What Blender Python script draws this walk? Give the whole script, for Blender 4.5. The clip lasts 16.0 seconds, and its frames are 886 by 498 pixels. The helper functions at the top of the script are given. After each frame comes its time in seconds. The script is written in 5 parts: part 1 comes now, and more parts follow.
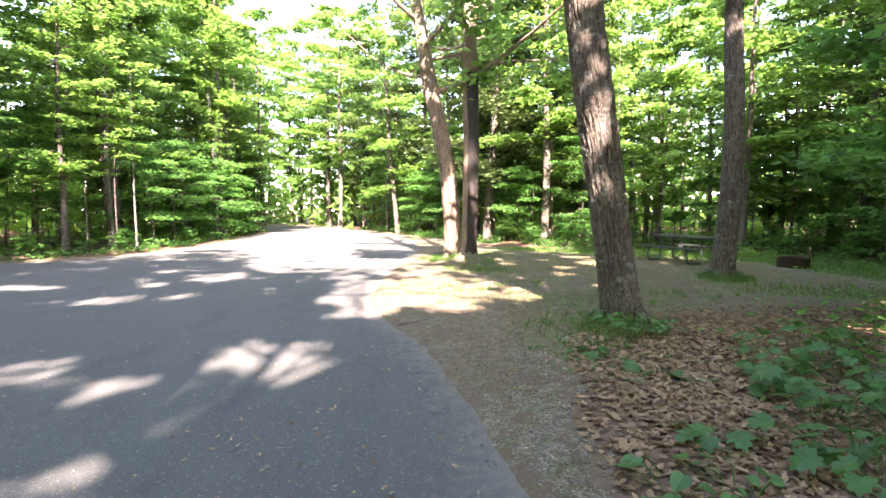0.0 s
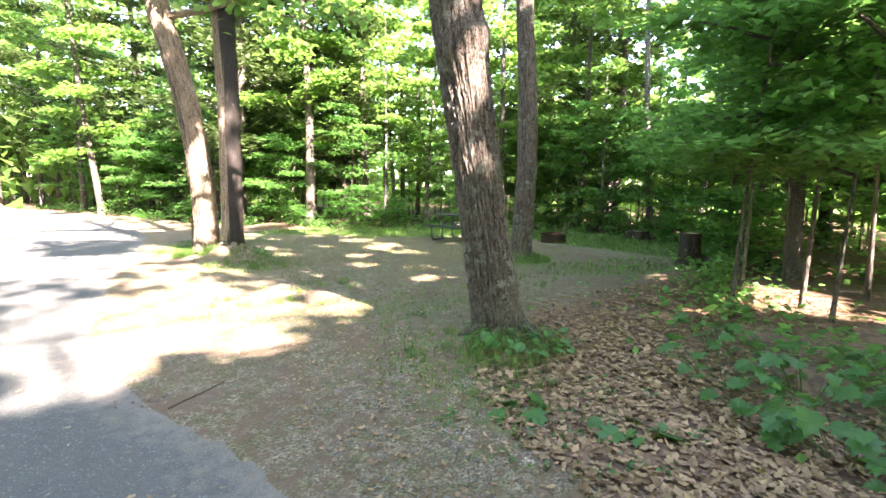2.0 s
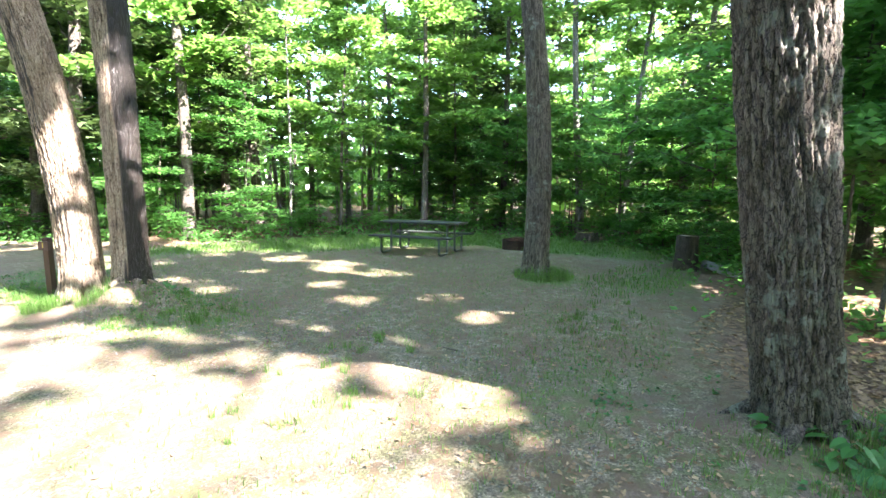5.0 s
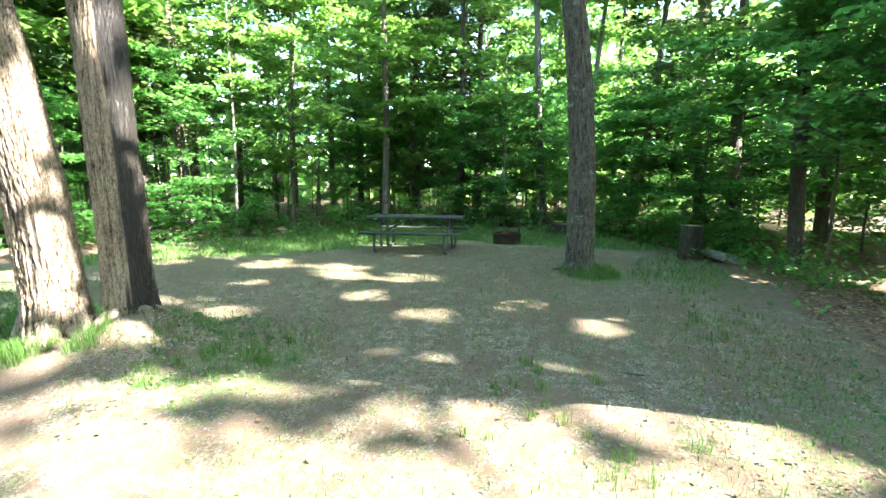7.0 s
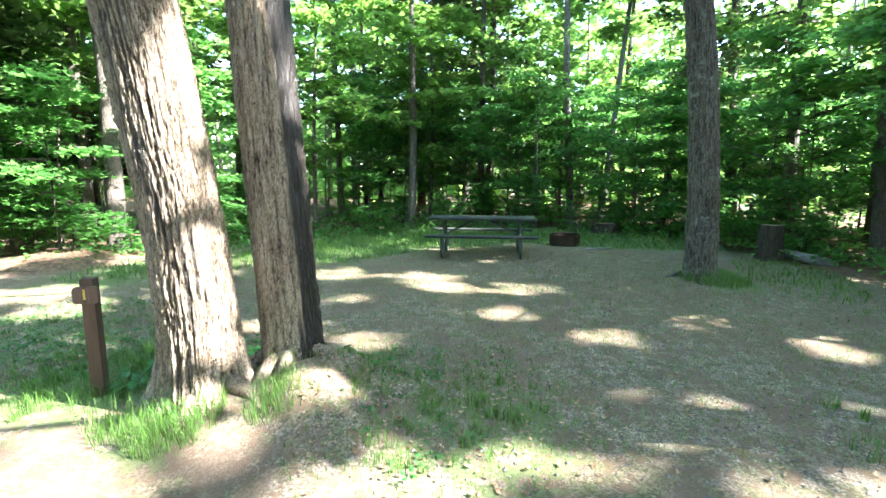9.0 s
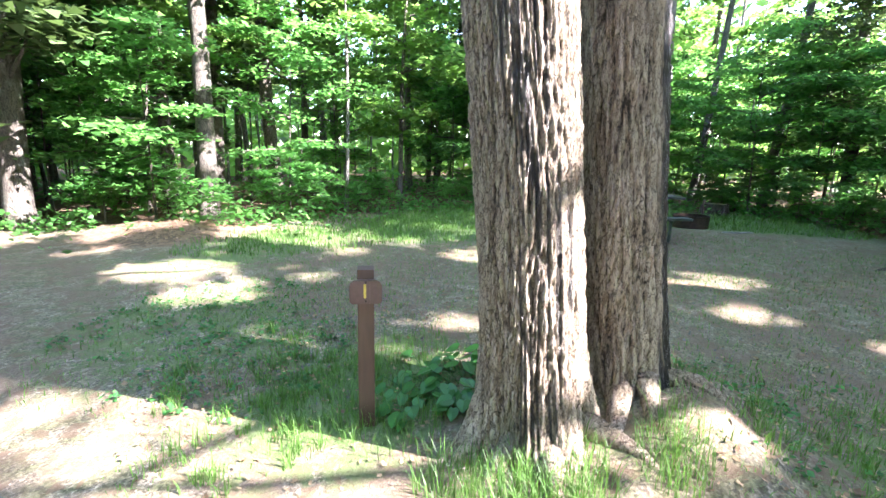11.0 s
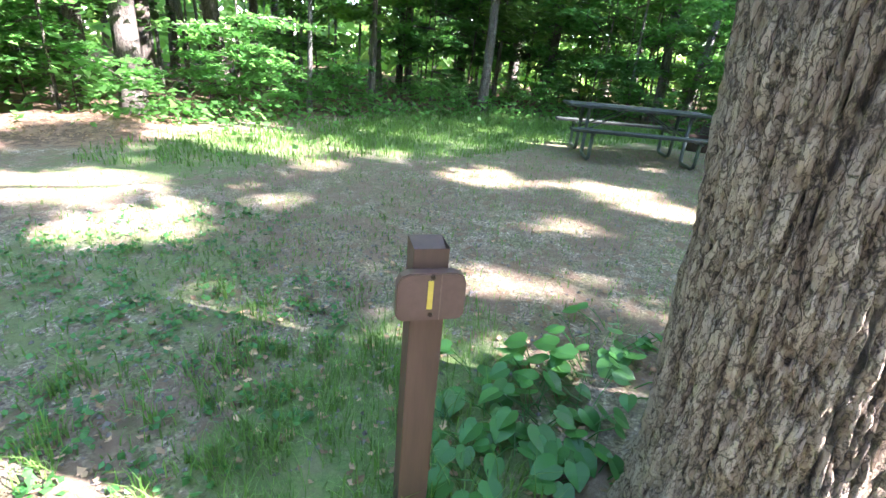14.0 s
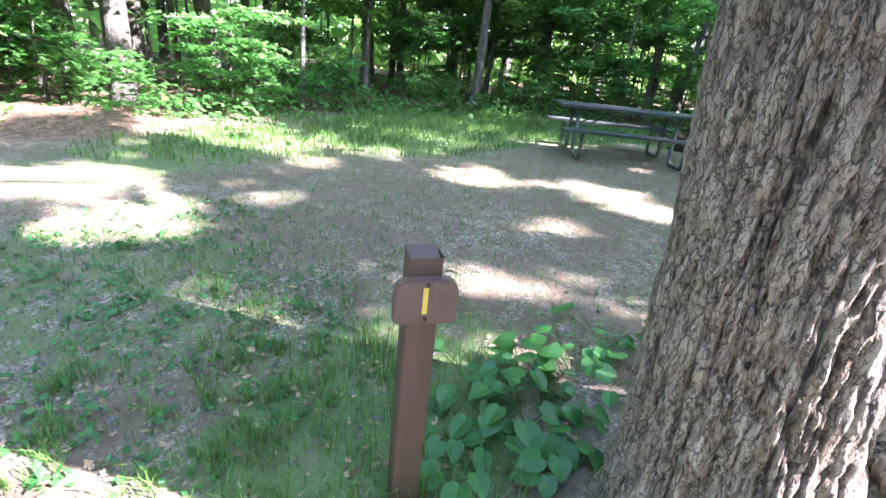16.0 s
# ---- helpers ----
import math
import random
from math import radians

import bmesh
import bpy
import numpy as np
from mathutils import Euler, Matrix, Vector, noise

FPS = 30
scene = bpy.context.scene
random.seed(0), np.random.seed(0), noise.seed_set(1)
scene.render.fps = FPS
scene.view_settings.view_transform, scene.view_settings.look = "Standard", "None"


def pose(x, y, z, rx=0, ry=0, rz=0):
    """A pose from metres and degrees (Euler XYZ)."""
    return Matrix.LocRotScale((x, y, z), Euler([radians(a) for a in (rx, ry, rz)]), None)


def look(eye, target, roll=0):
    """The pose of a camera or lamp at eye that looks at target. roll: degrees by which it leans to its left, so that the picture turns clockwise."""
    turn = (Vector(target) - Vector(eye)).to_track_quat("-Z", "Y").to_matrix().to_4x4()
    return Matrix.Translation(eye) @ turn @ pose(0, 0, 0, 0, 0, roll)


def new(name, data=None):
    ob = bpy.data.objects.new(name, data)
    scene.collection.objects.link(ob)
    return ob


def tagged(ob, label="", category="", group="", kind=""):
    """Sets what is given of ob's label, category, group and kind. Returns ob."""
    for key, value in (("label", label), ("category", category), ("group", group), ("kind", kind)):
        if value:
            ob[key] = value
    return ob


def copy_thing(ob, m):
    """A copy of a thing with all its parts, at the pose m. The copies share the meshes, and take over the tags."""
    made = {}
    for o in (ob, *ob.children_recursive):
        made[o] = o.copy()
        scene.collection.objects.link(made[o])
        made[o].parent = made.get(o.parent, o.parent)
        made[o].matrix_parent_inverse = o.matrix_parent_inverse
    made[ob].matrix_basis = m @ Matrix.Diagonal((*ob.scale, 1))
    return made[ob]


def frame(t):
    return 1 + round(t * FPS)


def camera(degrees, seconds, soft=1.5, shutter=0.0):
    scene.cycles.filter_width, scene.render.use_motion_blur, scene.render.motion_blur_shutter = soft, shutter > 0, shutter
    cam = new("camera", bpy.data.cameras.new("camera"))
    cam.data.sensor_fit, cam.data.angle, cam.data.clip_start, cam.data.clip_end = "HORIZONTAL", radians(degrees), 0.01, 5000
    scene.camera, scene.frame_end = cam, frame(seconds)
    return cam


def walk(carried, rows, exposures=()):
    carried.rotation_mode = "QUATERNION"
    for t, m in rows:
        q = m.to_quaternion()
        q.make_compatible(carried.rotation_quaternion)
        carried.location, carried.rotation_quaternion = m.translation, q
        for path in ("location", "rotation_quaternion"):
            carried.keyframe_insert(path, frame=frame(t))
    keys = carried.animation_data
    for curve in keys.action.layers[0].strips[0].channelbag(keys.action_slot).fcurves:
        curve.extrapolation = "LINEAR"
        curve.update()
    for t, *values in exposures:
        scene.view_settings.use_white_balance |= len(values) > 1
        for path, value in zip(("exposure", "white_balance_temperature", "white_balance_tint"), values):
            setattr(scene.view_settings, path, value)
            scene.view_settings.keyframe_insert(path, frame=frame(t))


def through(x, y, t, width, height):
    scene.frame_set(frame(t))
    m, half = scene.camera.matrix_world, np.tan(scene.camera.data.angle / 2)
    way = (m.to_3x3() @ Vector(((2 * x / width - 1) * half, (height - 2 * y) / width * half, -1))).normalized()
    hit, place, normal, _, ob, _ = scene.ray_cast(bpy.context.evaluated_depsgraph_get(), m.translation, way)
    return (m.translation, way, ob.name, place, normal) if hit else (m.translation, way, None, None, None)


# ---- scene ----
cam = camera(86.9, 16.0)
METRES, EYE, TILT, LEAN, TURN = 15.2, 1.5, 0.0, 0.0, 0.0
ROWS = [
    (0.0, 0.0, 0.0, 0.0, 0.01, -4.39, -0.12),
    (0.5, -0.0092, 0.0394, 0.0005, -10.29, -5.58, -0.32),
    (1.0, -0.0201, 0.0777, 0.0012, -19.47, -6.68, -1.08),
    (1.5, -0.0277, 0.1182, 0.0038, -25.35, -7.18, -0.71),
    (2.0, -0.0379, 0.1598, 0.0043, -31.1, -7.19, -0.78),
    (2.5, -0.0474, 0.2018, 0.0048, -34.61, -7.18, -0.67),
    (3.0, -0.0576, 0.2425, 0.006, -35.85, -6.87, -0.48),
    (3.5, -0.0611, 0.284, 0.0064, -38.27, -6.9, 0.09),
    (4.0, -0.0709, 0.3231, 0.0066, -41.19, -6.72, -0.36),
    (4.5, -0.076, 0.363, 0.006, -45.09, -6.9, -0.59),
    (5.0, -0.084, 0.4021, 0.0069, -49.39, -7.15, -0.37),
    (7.5, -0.1184, 0.6085, 0.0057, -63.35, -8.55, 0.17),
    (8.0, -0.1193, 0.6477, 0.0064, -64.76, -8.9, 0.61),
    (8.5, -0.1238, 0.6884, 0.007, -66.74, -8.61, 0.39),
    (9.0, -0.1248, 0.7307, 0.0063, -66.58, -8.46, -0.13),
    (9.5, -0.1286, 0.7699, 0.0053, -65.58, -8.53, -0.4),
    (10.0, -0.1313, 0.8091, 0.003, -63.17, -9.01, -0.73),
    (12.5, -0.0809, 0.9386, -0.0076, -67.23, -16.78, -2.72),
    (13.0, -0.0672, 0.9444, -0.0103, -67.72, -18.31, -3.55),
    (13.5, -0.0597, 0.9449, -0.0118, -69.12, -20.31, -4.35),
    (14.0, -0.057, 0.9424, -0.013, -68.46, -22.32, -4.79),
    (14.5, -0.0571, 0.9409, -0.013, -67.61, -23.65, -4.78),
    (15.0, -0.0572, 0.9407, -0.0132, -67.21, -24.43, -4.51),
    (15.5, -0.0579, 0.9417, -0.0123, -67.16, -24.81, -4.58),
    (16.0, -0.0611, 0.9419, -0.0088, -69.32, -22.92, -5.78),
]
walk_rows = [(t, pose(0, 0, EYE, TILT, LEAN, TURN) @ pose(METRES * x, METRES * y, METRES * z, 90 + pitch, roll, yaw))
             for t, x, y, z, yaw, pitch, roll in ROWS]
walk(cam, walk_rows, exposures=[(0.0, 3.45, 7250, 35), (1.5, 3.9, 7250, 32), (3.0, 3.9, 6850, 26), (5.0, 3.75, 6300, 21), (7.5, 3.65, 6300, 9), (10.0, 3.6, 5900, 18), (12.5, 3.8, 6050, 28), (14.0, 3.9, 5950, 27), (16.0, 3.95, 5650, 33)])

# ---- sky and sun ----
SUN_EL = radians(42)
SUN = Vector((0.14 * math.cos(SUN_EL), -0.985 * math.cos(SUN_EL), math.sin(SUN_EL))).normalized()
world = bpy.data.worlds.new("sky")
world.use_nodes = True
scene.world = world
wn = world.node_tree
sky = wn.nodes.new("ShaderNodeTexSky")
sky.sky_type = "NISHITA"
sky.sun_disc = False
sky.sun_elevation = SUN_EL
sky.sun_rotation = radians(170)
wn.links.new(sky.outputs["Color"], wn.nodes["Background"].inputs["Color"])
wn.nodes["Background"].inputs["Strength"].default_value = 0.15
sun_data = bpy.data.lights.new("sun", "SUN")
sun_data.energy, sun_data.angle, sun_data.color = 4.8, radians(0.53), (1.0, 0.95, 0.86)
sun = new("sun", sun_data)
sun.matrix_world = look(SUN * 60, (0, 0, 0))


# ---- material helpers ----
def node(nt, kind, **values):
    n = nt.nodes.new(kind)
    for key, value in values.items():
        n.inputs[key].default_value = value
    return n


def noise_tex(nt, scale, detail=4.0, rough=0.55, stretch=(1, 1, 1), coords="Object"):
    tc = nt.nodes.new("ShaderNodeTexCoord")
    mp = nt.nodes.new("ShaderNodeMapping")
    mp.inputs["Scale"].default_value = stretch
    nt.links.new(tc.outputs[coords], mp.inputs["Vector"])
    n = node(nt, "ShaderNodeTexNoise", Scale=scale, Detail=detail, Roughness=rough)
    nt.links.new(mp.outputs["Vector"], n.inputs["Vector"])
    return n.outputs["Fac"]


def cells(nt, scale, stretch=(1, 1, 1)):
    """A random value for each cell of a fine patchwork: pebbles, flakes."""
    tc = nt.nodes.new("ShaderNodeTexCoord")
    mp = nt.nodes.new("ShaderNodeMapping")
    mp.inputs["Scale"].default_value = stretch
    nt.links.new(tc.outputs["Object"], mp.inputs["Vector"])
    v = node(nt, "ShaderNodeTexVoronoi", Scale=scale)
    nt.links.new(mp.outputs["Vector"], v.inputs["Vector"])
    sep = nt.nodes.new("ShaderNodeSeparateColor")
    nt.links.new(v.outputs["Color"], sep.inputs["Color"])
    return sep.outputs[0]


def ramp(nt, fac, stops):
    r = nt.nodes.new("ShaderNodeValToRGB")
    while len(r.color_ramp.elements) < len(stops):
        r.color_ramp.elements.new(0.5)
    for e, (p, c) in zip(r.color_ramp.elements, stops):
        e.position = p
        e.color = (c, c, c, 1) if isinstance(c, (int, float)) else (*c, 1)
    nt.links.new(fac, r.inputs["Fac"])
    return r.outputs["Color"]


def blend(nt, fac, a, b, mode="MIX"):
    m = nt.nodes.new("ShaderNodeMix")
    m.data_type, m.blend_type = "RGBA", mode
    for sock, value in ((m.inputs[0], fac), (m.inputs[6], a), (m.inputs[7], b)):
        if isinstance(value, (int, float)):
            sock.default_value = value
        elif isinstance(value, tuple):
            sock.default_value = (*value, 1)
        else:
            nt.links.new(value, sock)
    return m.outputs[2]


def calc(nt, op, a, b=0.0):
    m = nt.nodes.new("ShaderNodeMath")
    m.operation = op
    for sock, value in ((m.inputs[0], a), (m.inputs[1], b)):
        if isinstance(value, (int, float)):
            sock.default_value = value
        else:
            nt.links.new(value, sock)
    return m.outputs[0]


def attr(nt, name):
    a = nt.nodes.new("ShaderNodeAttribute")
    a.attribute_name = name
    return a.outputs["Fac"]


def bump(nt, bsdf, height, strength, distance):
    b = node(nt, "ShaderNodeBump", Strength=strength, Distance=distance)
    nt.links.new(height, b.inputs["Height"])
    nt.links.new(b.outputs["Normal"], bsdf.inputs["Normal"])


def material(name, roughness=0.8, metallic=0.0):
    m = bpy.data.materials.new(name)
    m.use_nodes = True
    b = m.node_tree.nodes["Principled BSDF"]
    b.inputs["Roughness"].default_value, b.inputs["Metallic"].default_value = roughness, metallic
    return m, m.node_tree, b


def grainy(name, dark, light, scale, roughness=0.8, metallic=0.0, bumpy=0.4, distance=0.01, stretch=(1, 1, 1), spread=(0.3, 0.7)):
    """A surface of two tones, mottled at two scales, with relief."""
    m, nt, b = material(name, roughness, metallic)
    fine = noise_tex(nt, scale, 6, 0.65, stretch)
    wide = noise_tex(nt, scale * 0.13, 3, 0.5, stretch)
    c = ramp(nt, fine, [(spread[0], dark), (spread[1], light)])
    c = blend(nt, ramp(nt, wide, [(0.35, 0.0), (0.65, 0.55)]), c, tuple(0.6 * v for v in dark))
    nt.links.new(c, b.inputs["Base Color"])
    bump(nt, b, fine, bumpy, distance)
    return m


def leafy(name, dark, light, through, share=0.45, roughness=0.45):
    """Leaves: each island takes its own tone, light shines through."""
    m, nt, b = material(name, roughness)
    geo = nt.nodes.new("ShaderNodeNewGeometry")
    rnd = geo.outputs["Random Per Island"]
    c = ramp(nt, rnd, [(0.0, dark), (0.75, light), (1.0, tuple(min(1, v * 1.35) for v in light))])
    wide = noise_tex(nt, 0.35, 2, 0.5, (1, 1, 1))
    c = blend(nt, ramp(nt, wide, [(0.4, 0.0), (0.65, 0.5)]), c, dark)
    nt.links.new(c, b.inputs["Base Color"])
    b.inputs["Specular IOR Level"].default_value = 0.35
    t = nt.nodes.new("ShaderNodeBsdfTranslucent")
    tc = ramp(nt, rnd, [(0.0, tuple(v * 0.6 for v in through)), (1.0, through)])
    nt.links.new(tc, t.inputs["Color"])
    mix = nt.nodes.new("ShaderNodeMixShader")
    mix.inputs[0].default_value = share
    nt.links.new(b.outputs[0], mix.inputs[1])
    nt.links.new(t.outputs[0], mix.inputs[2])
    nt.links.new(mix.outputs[0], nt.nodes["Material Output"].inputs["Surface"])
    return m


def plates(nt, scale, stretch, warp, seed):
    """Bark plates: the distance from the cracks between them, and a random tone for each."""
    tc = nt.nodes.new("ShaderNodeTexCoord")
    n = node(nt, "ShaderNodeTexNoise", Scale=scale * 0.45, Detail=3.0, Roughness=0.6)
    nt.links.new(tc.outputs["Object"], n.inputs["Vector"])
    off = nt.nodes.new("ShaderNodeVectorMath")
    off.operation = "MULTIPLY_ADD"
    off.inputs[1].default_value = (warp, warp, warp * 2.5)
    nt.links.new(n.outputs["Color"], off.inputs[0])
    nt.links.new(tc.outputs["Object"], off.inputs[2])
    mp = nt.nodes.new("ShaderNodeMapping")
    mp.inputs["Scale"].default_value = stretch
    mp.inputs["Location"].default_value = (seed, seed * 0.7, seed * 1.3)
    nt.links.new(off.outputs[0], mp.inputs["Vector"])
    out = []
    for feature in ("DISTANCE_TO_EDGE", "F1"):
        v = node(nt, "ShaderNodeTexVoronoi", Scale=scale)
        v.feature = feature
        nt.links.new(mp.outputs["Vector"], v.inputs["Vector"])
        out.append(v)
    sep = nt.nodes.new("ShaderNodeSeparateColor")
    nt.links.new(out[1].outputs["Color"], sep.inputs["Color"])
    return out[0].outputs["Distance"], sep.outputs[0]


def bark_material(name, furrow, ridge, pale, lichen=0.0, cracked=0.9):
    """Bark: cracked plates over the ridges of the trunk; one attribute sets how black and glossy it is."""
    m, nt, b = material(name, 0.85)
    fine = noise_tex(nt, 90, 6, 0.75, (1, 1, 0.4))
    wide = noise_tex(nt, 3.2, 4, 0.6, (1, 1, 0.5))
    edge_big, tone_big = plates(nt, 34, (1, 1, 0.15), 0.06, 1.0)
    edge_small, tone_small = plates(nt, 85, (1, 1, 0.36), 0.03, 4.0)
    h = attr(nt, "ridge")
    hh = calc(nt, "ADD", h, calc(nt, "MULTIPLY", calc(nt, "SUBTRACT", fine, 0.5), 1.15))
    hh = calc(nt, "ADD", hh, calc(nt, "MULTIPLY", calc(nt, "SUBTRACT", tone_big, 0.5), 0.22))
    hh = calc(nt, "ADD", hh, calc(nt, "MULTIPLY", calc(nt, "SUBTRACT", tone_small, 0.5), 0.3))
    c = ramp(nt, hh, [(0.12 * cracked, furrow), (0.34, ridge), (0.85, pale)])
    c = blend(nt, ramp(nt, wide, [(0.42, 0.0), (0.7, 0.4)]), c, ridge)
    rusty = noise_tex(nt, 14, 4, 0.7, (1, 1, 0.2))
    c = blend(nt, ramp(nt, rusty, [(0.6, 0.0), (0.72, 0.55)]), c, (ridge[0] * 1.15, ridge[1] * 0.85, ridge[2] * 0.6))
    crack = ramp(nt, calc(nt, "ADD", edge_big, calc(nt, "MULTIPLY", calc(nt, "SUBTRACT", fine, 0.5), 0.14)), [(0.0, cracked), (0.085 * cracked, 0.0)])
    chip = ramp(nt, calc(nt, "ADD", edge_small, calc(nt, "MULTIPLY", calc(nt, "SUBTRACT", fine, 0.5), 0.25)), [(0.0, 0.55), (0.06, 0.0)])
    c = blend(nt, crack, c, furrow)
    c = blend(nt, chip, c, furrow)
    if lichen:
        spot = noise_tex(nt, 9, 5, 0.7)
        where = calc(nt, "MULTIPLY", ramp(nt, spot, [(0.5, 0.0), (0.6, 1.0)]), ramp(nt, wide, [(0.48, 0.0), (0.62, lichen)]))
        c = blend(nt, where, c, (0.30, 0.33, 0.28))
    dark_gloss = attr(nt, "dark_gloss")
    c = blend(nt, dark_gloss, c, (0.012, 0.010, 0.009))
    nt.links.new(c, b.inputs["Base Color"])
    r = calc(nt, "SUBTRACT", 0.88, calc(nt, "MULTIPLY", dark_gloss, 0.62))
    nt.links.new(r, b.inputs["Roughness"])
    relief = calc(nt, "SUBTRACT", calc(nt, "ADD", calc(nt, "MULTIPLY", fine, 0.7), calc(nt, "MULTIPLY", tone_small, 0.35)), calc(nt, "ADD", crack, calc(nt, "MULTIPLY", chip, 0.6)))
    bump(nt, b, relief, 1.0, 0.012)
    return m


# ---- materials ----
M_BARK = bark_material("maple_bark", (0.014, 0.011, 0.009), (0.088, 0.069, 0.053), (0.23, 0.195, 0.16), 0.8)
M_BARK_TAN = bark_material("weathered_bark", (0.022, 0.015, 0.010), (0.22, 0.16, 0.108), (0.46, 0.37, 0.275), 0.12, 0.62)
M_BARK_GREY = bark_material("forest_bark", (0.03, 0.026, 0.022), (0.12, 0.10, 0.08), (0.22, 0.19, 0.16), 0.5)
M_BARK_PALE = bark_material("pale_bark", (0.06, 0.055, 0.05), (0.19, 0.175, 0.155), (0.36, 0.34, 0.31), 0.3)
M_STUMP = bark_material("old_stump_bark", (0.012, 0.009, 0.007), (0.05, 0.036, 0.026), (0.10, 0.075, 0.055))
M_LEAF = leafy("maple_leaves", (0.04, 0.095, 0.02), (0.088, 0.185, 0.046), (0.31, 0.56, 0.12), 0.56)
M_LEAF_LOW = leafy("understory_leaves", (0.04, 0.11, 0.024), (0.072, 0.195, 0.055), (0.24, 0.56, 0.13), 0.58)
M_LEAF_FIR = leafy("hemlock_needles", (0.035, 0.07, 0.022), (0.095, 0.145, 0.055), (0.16, 0.26, 0.07), 0.3, 0.6)
M_GRASS = leafy("grass_blades", (0.05, 0.115, 0.022), (0.11, 0.21, 0.045), (0.22, 0.42, 0.08), 0.35)
M_PLANT = leafy("broad_plant_leaves", (0.02, 0.085, 0.02), (0.045, 0.15, 0.035), (0.10, 0.32, 0.05), 0.26, 0.38)
M_LITTER = leafy("dead_leaves", (0.13, 0.076, 0.04), (0.36, 0.245, 0.145), (0.24, 0.15, 0.08), 0.12, 0.75)
M_STONE = grainy("gravel_stone", (0.10, 0.092, 0.082), (0.27, 0.25, 0.225), 30, 0.85)
M_POST = grainy("brown_painted_wood", (0.07, 0.037, 0.026), (0.12, 0.066, 0.047), 26, 0.6, 0, 0.35, 0.003, (1, 1, 0.12))
M_PLATE = grainy("brown_plate_paint", (0.10, 0.057, 0.045), (0.14, 0.08, 0.064), 40, 0.5, 0, 0.15, 0.001)
M_YELLOW = grainy("yellow_paint", (0.62, 0.44, 0.06), (0.78, 0.60, 0.12), 60, 0.5, 0, 0.1, 0.001)
M_SEAM = grainy("board_joint", (0.16, 0.10, 0.08), (0.26, 0.18, 0.15), 50, 0.7, 0, 0.1, 0.001)
M_SCREW = grainy("rusted_screw", (0.04, 0.03, 0.025), (0.12, 0.08, 0.06), 200, 0.55, 0.7)
M_PLANK = grainy("weathered_table_plank", (0.016, 0.022, 0.019), (0.05, 0.062, 0.053), 18, 0.8, 0, 0.4, 0.003, (1, 0.08, 1))
M_PIPE = grainy("galvanised_pipe", (0.055, 0.07, 0.06), (0.14, 0.165, 0.145), 30, 0.5, 0.3, 0.15, 0.001)
M_RUST = grainy("rusted_steel", (0.022, 0.013, 0.010), (0.075, 0.042, 0.030), 24, 0.75, 0.4, 0.4, 0.002)
M_CUT = grainy("cut_wood", (0.22, 0.17, 0.11), (0.40, 0.33, 0.23), 14, 0.85)
M_LOG = grainy("bleached_log", (0.20, 0.19, 0.18), (0.48, 0.46, 0.43), 12, 0.85, 0, 0.5, 0.006, (1, 0.1, 1))
M_TWIG = grainy("twig_bark", (0.05, 0.038, 0.03), (0.17, 0.13, 0.10), 40, 0.85)


def ground_material():
    m, nt, b = material("ground_soil", 0.95)
    fine = noise_tex(nt, 55, 6, 0.75)
    mid = noise_tex(nt, 7, 5, 0.65)
    wide = noise_tex(nt, 0.7, 4, 0.6)
    grit = ramp(nt, fine, [(0.34, (0.06, 0.05, 0.038)), (0.5, (0.20, 0.172, 0.135)), (0.68, (0.46, 0.41, 0.35))])
    grit = blend(nt, ramp(nt, wide, [(0.4, 0.0), (0.6, 0.7)]), grit, (0.15, 0.115, 0.072))
    grit = blend(nt, ramp(nt, mid, [(0.42, 0.0), (0.58, 0.8)]), grit, (0.105, 0.11, 0.05))
    pebble = cells(nt, 75)
    flake = cells(nt, 17)
    tone = ramp(nt, pebble, [(0.0, (0.42, 0.38, 0.34)), (0.6, (1.0, 0.96, 0.9)), (1.0, (1.6, 1.54, 1.45))])
    grit = blend(nt, 0.85, grit, tone, "MULTIPLY")
    grit = blend(nt, ramp(nt, flake, [(0.80, 0.0), (0.84, 0.8)]), grit, (0.13, 0.085, 0.05))
    needle = noise_tex(nt, 2.2, 5, 0.65)
    grit = blend(nt, ramp(nt, needle, [(0.47, 0.0), (0.6, 0.75)]), grit, (0.14, 0.092, 0.062))
    turf = ramp(nt, fine, [(0.3, (0.045, 0.085, 0.02)), (0.7, (0.12, 0.19, 0.05))])
    turf = blend(nt, ramp(nt, mid, [(0.5, 0.0), (0.7, 0.6)]), turf, (0.17, 0.14, 0.085))
    duff = ramp(nt, fine, [(0.3, (0.045, 0.027, 0.018)), (0.55, (0.13, 0.08, 0.05)), (0.75, (0.24, 0.155, 0.10))])
    duff = blend(nt, ramp(nt, mid, [(0.5, 0.0), (0.7, 0.6)]), duff, (0.06, 0.04, 0.026))
    duff = blend(nt, ramp(nt, flake, [(0.5, 0.0), (0.56, 0.7)]), duff, (0.22, 0.135, 0.085))
    jag = calc(nt, "MULTIPLY", calc(nt, "SUBTRACT", mid, 0.5), 1.3)

    def edge(name):
        return ramp(nt, calc(nt, "ADD", attr(nt, name), jag), [(0.35, 0.0), (0.65, 1.0)])
    c = blend(nt, edge("turf"), grit, turf)
    c = blend(nt, edge("duff"), c, duff)
    nt.links.new(c, b.inputs["Base Color"])
    bump(nt, b, calc(nt, "ADD", fine, calc(nt, "MULTIPLY", mid, 0.8)), 0.7, 0.02)
    return m


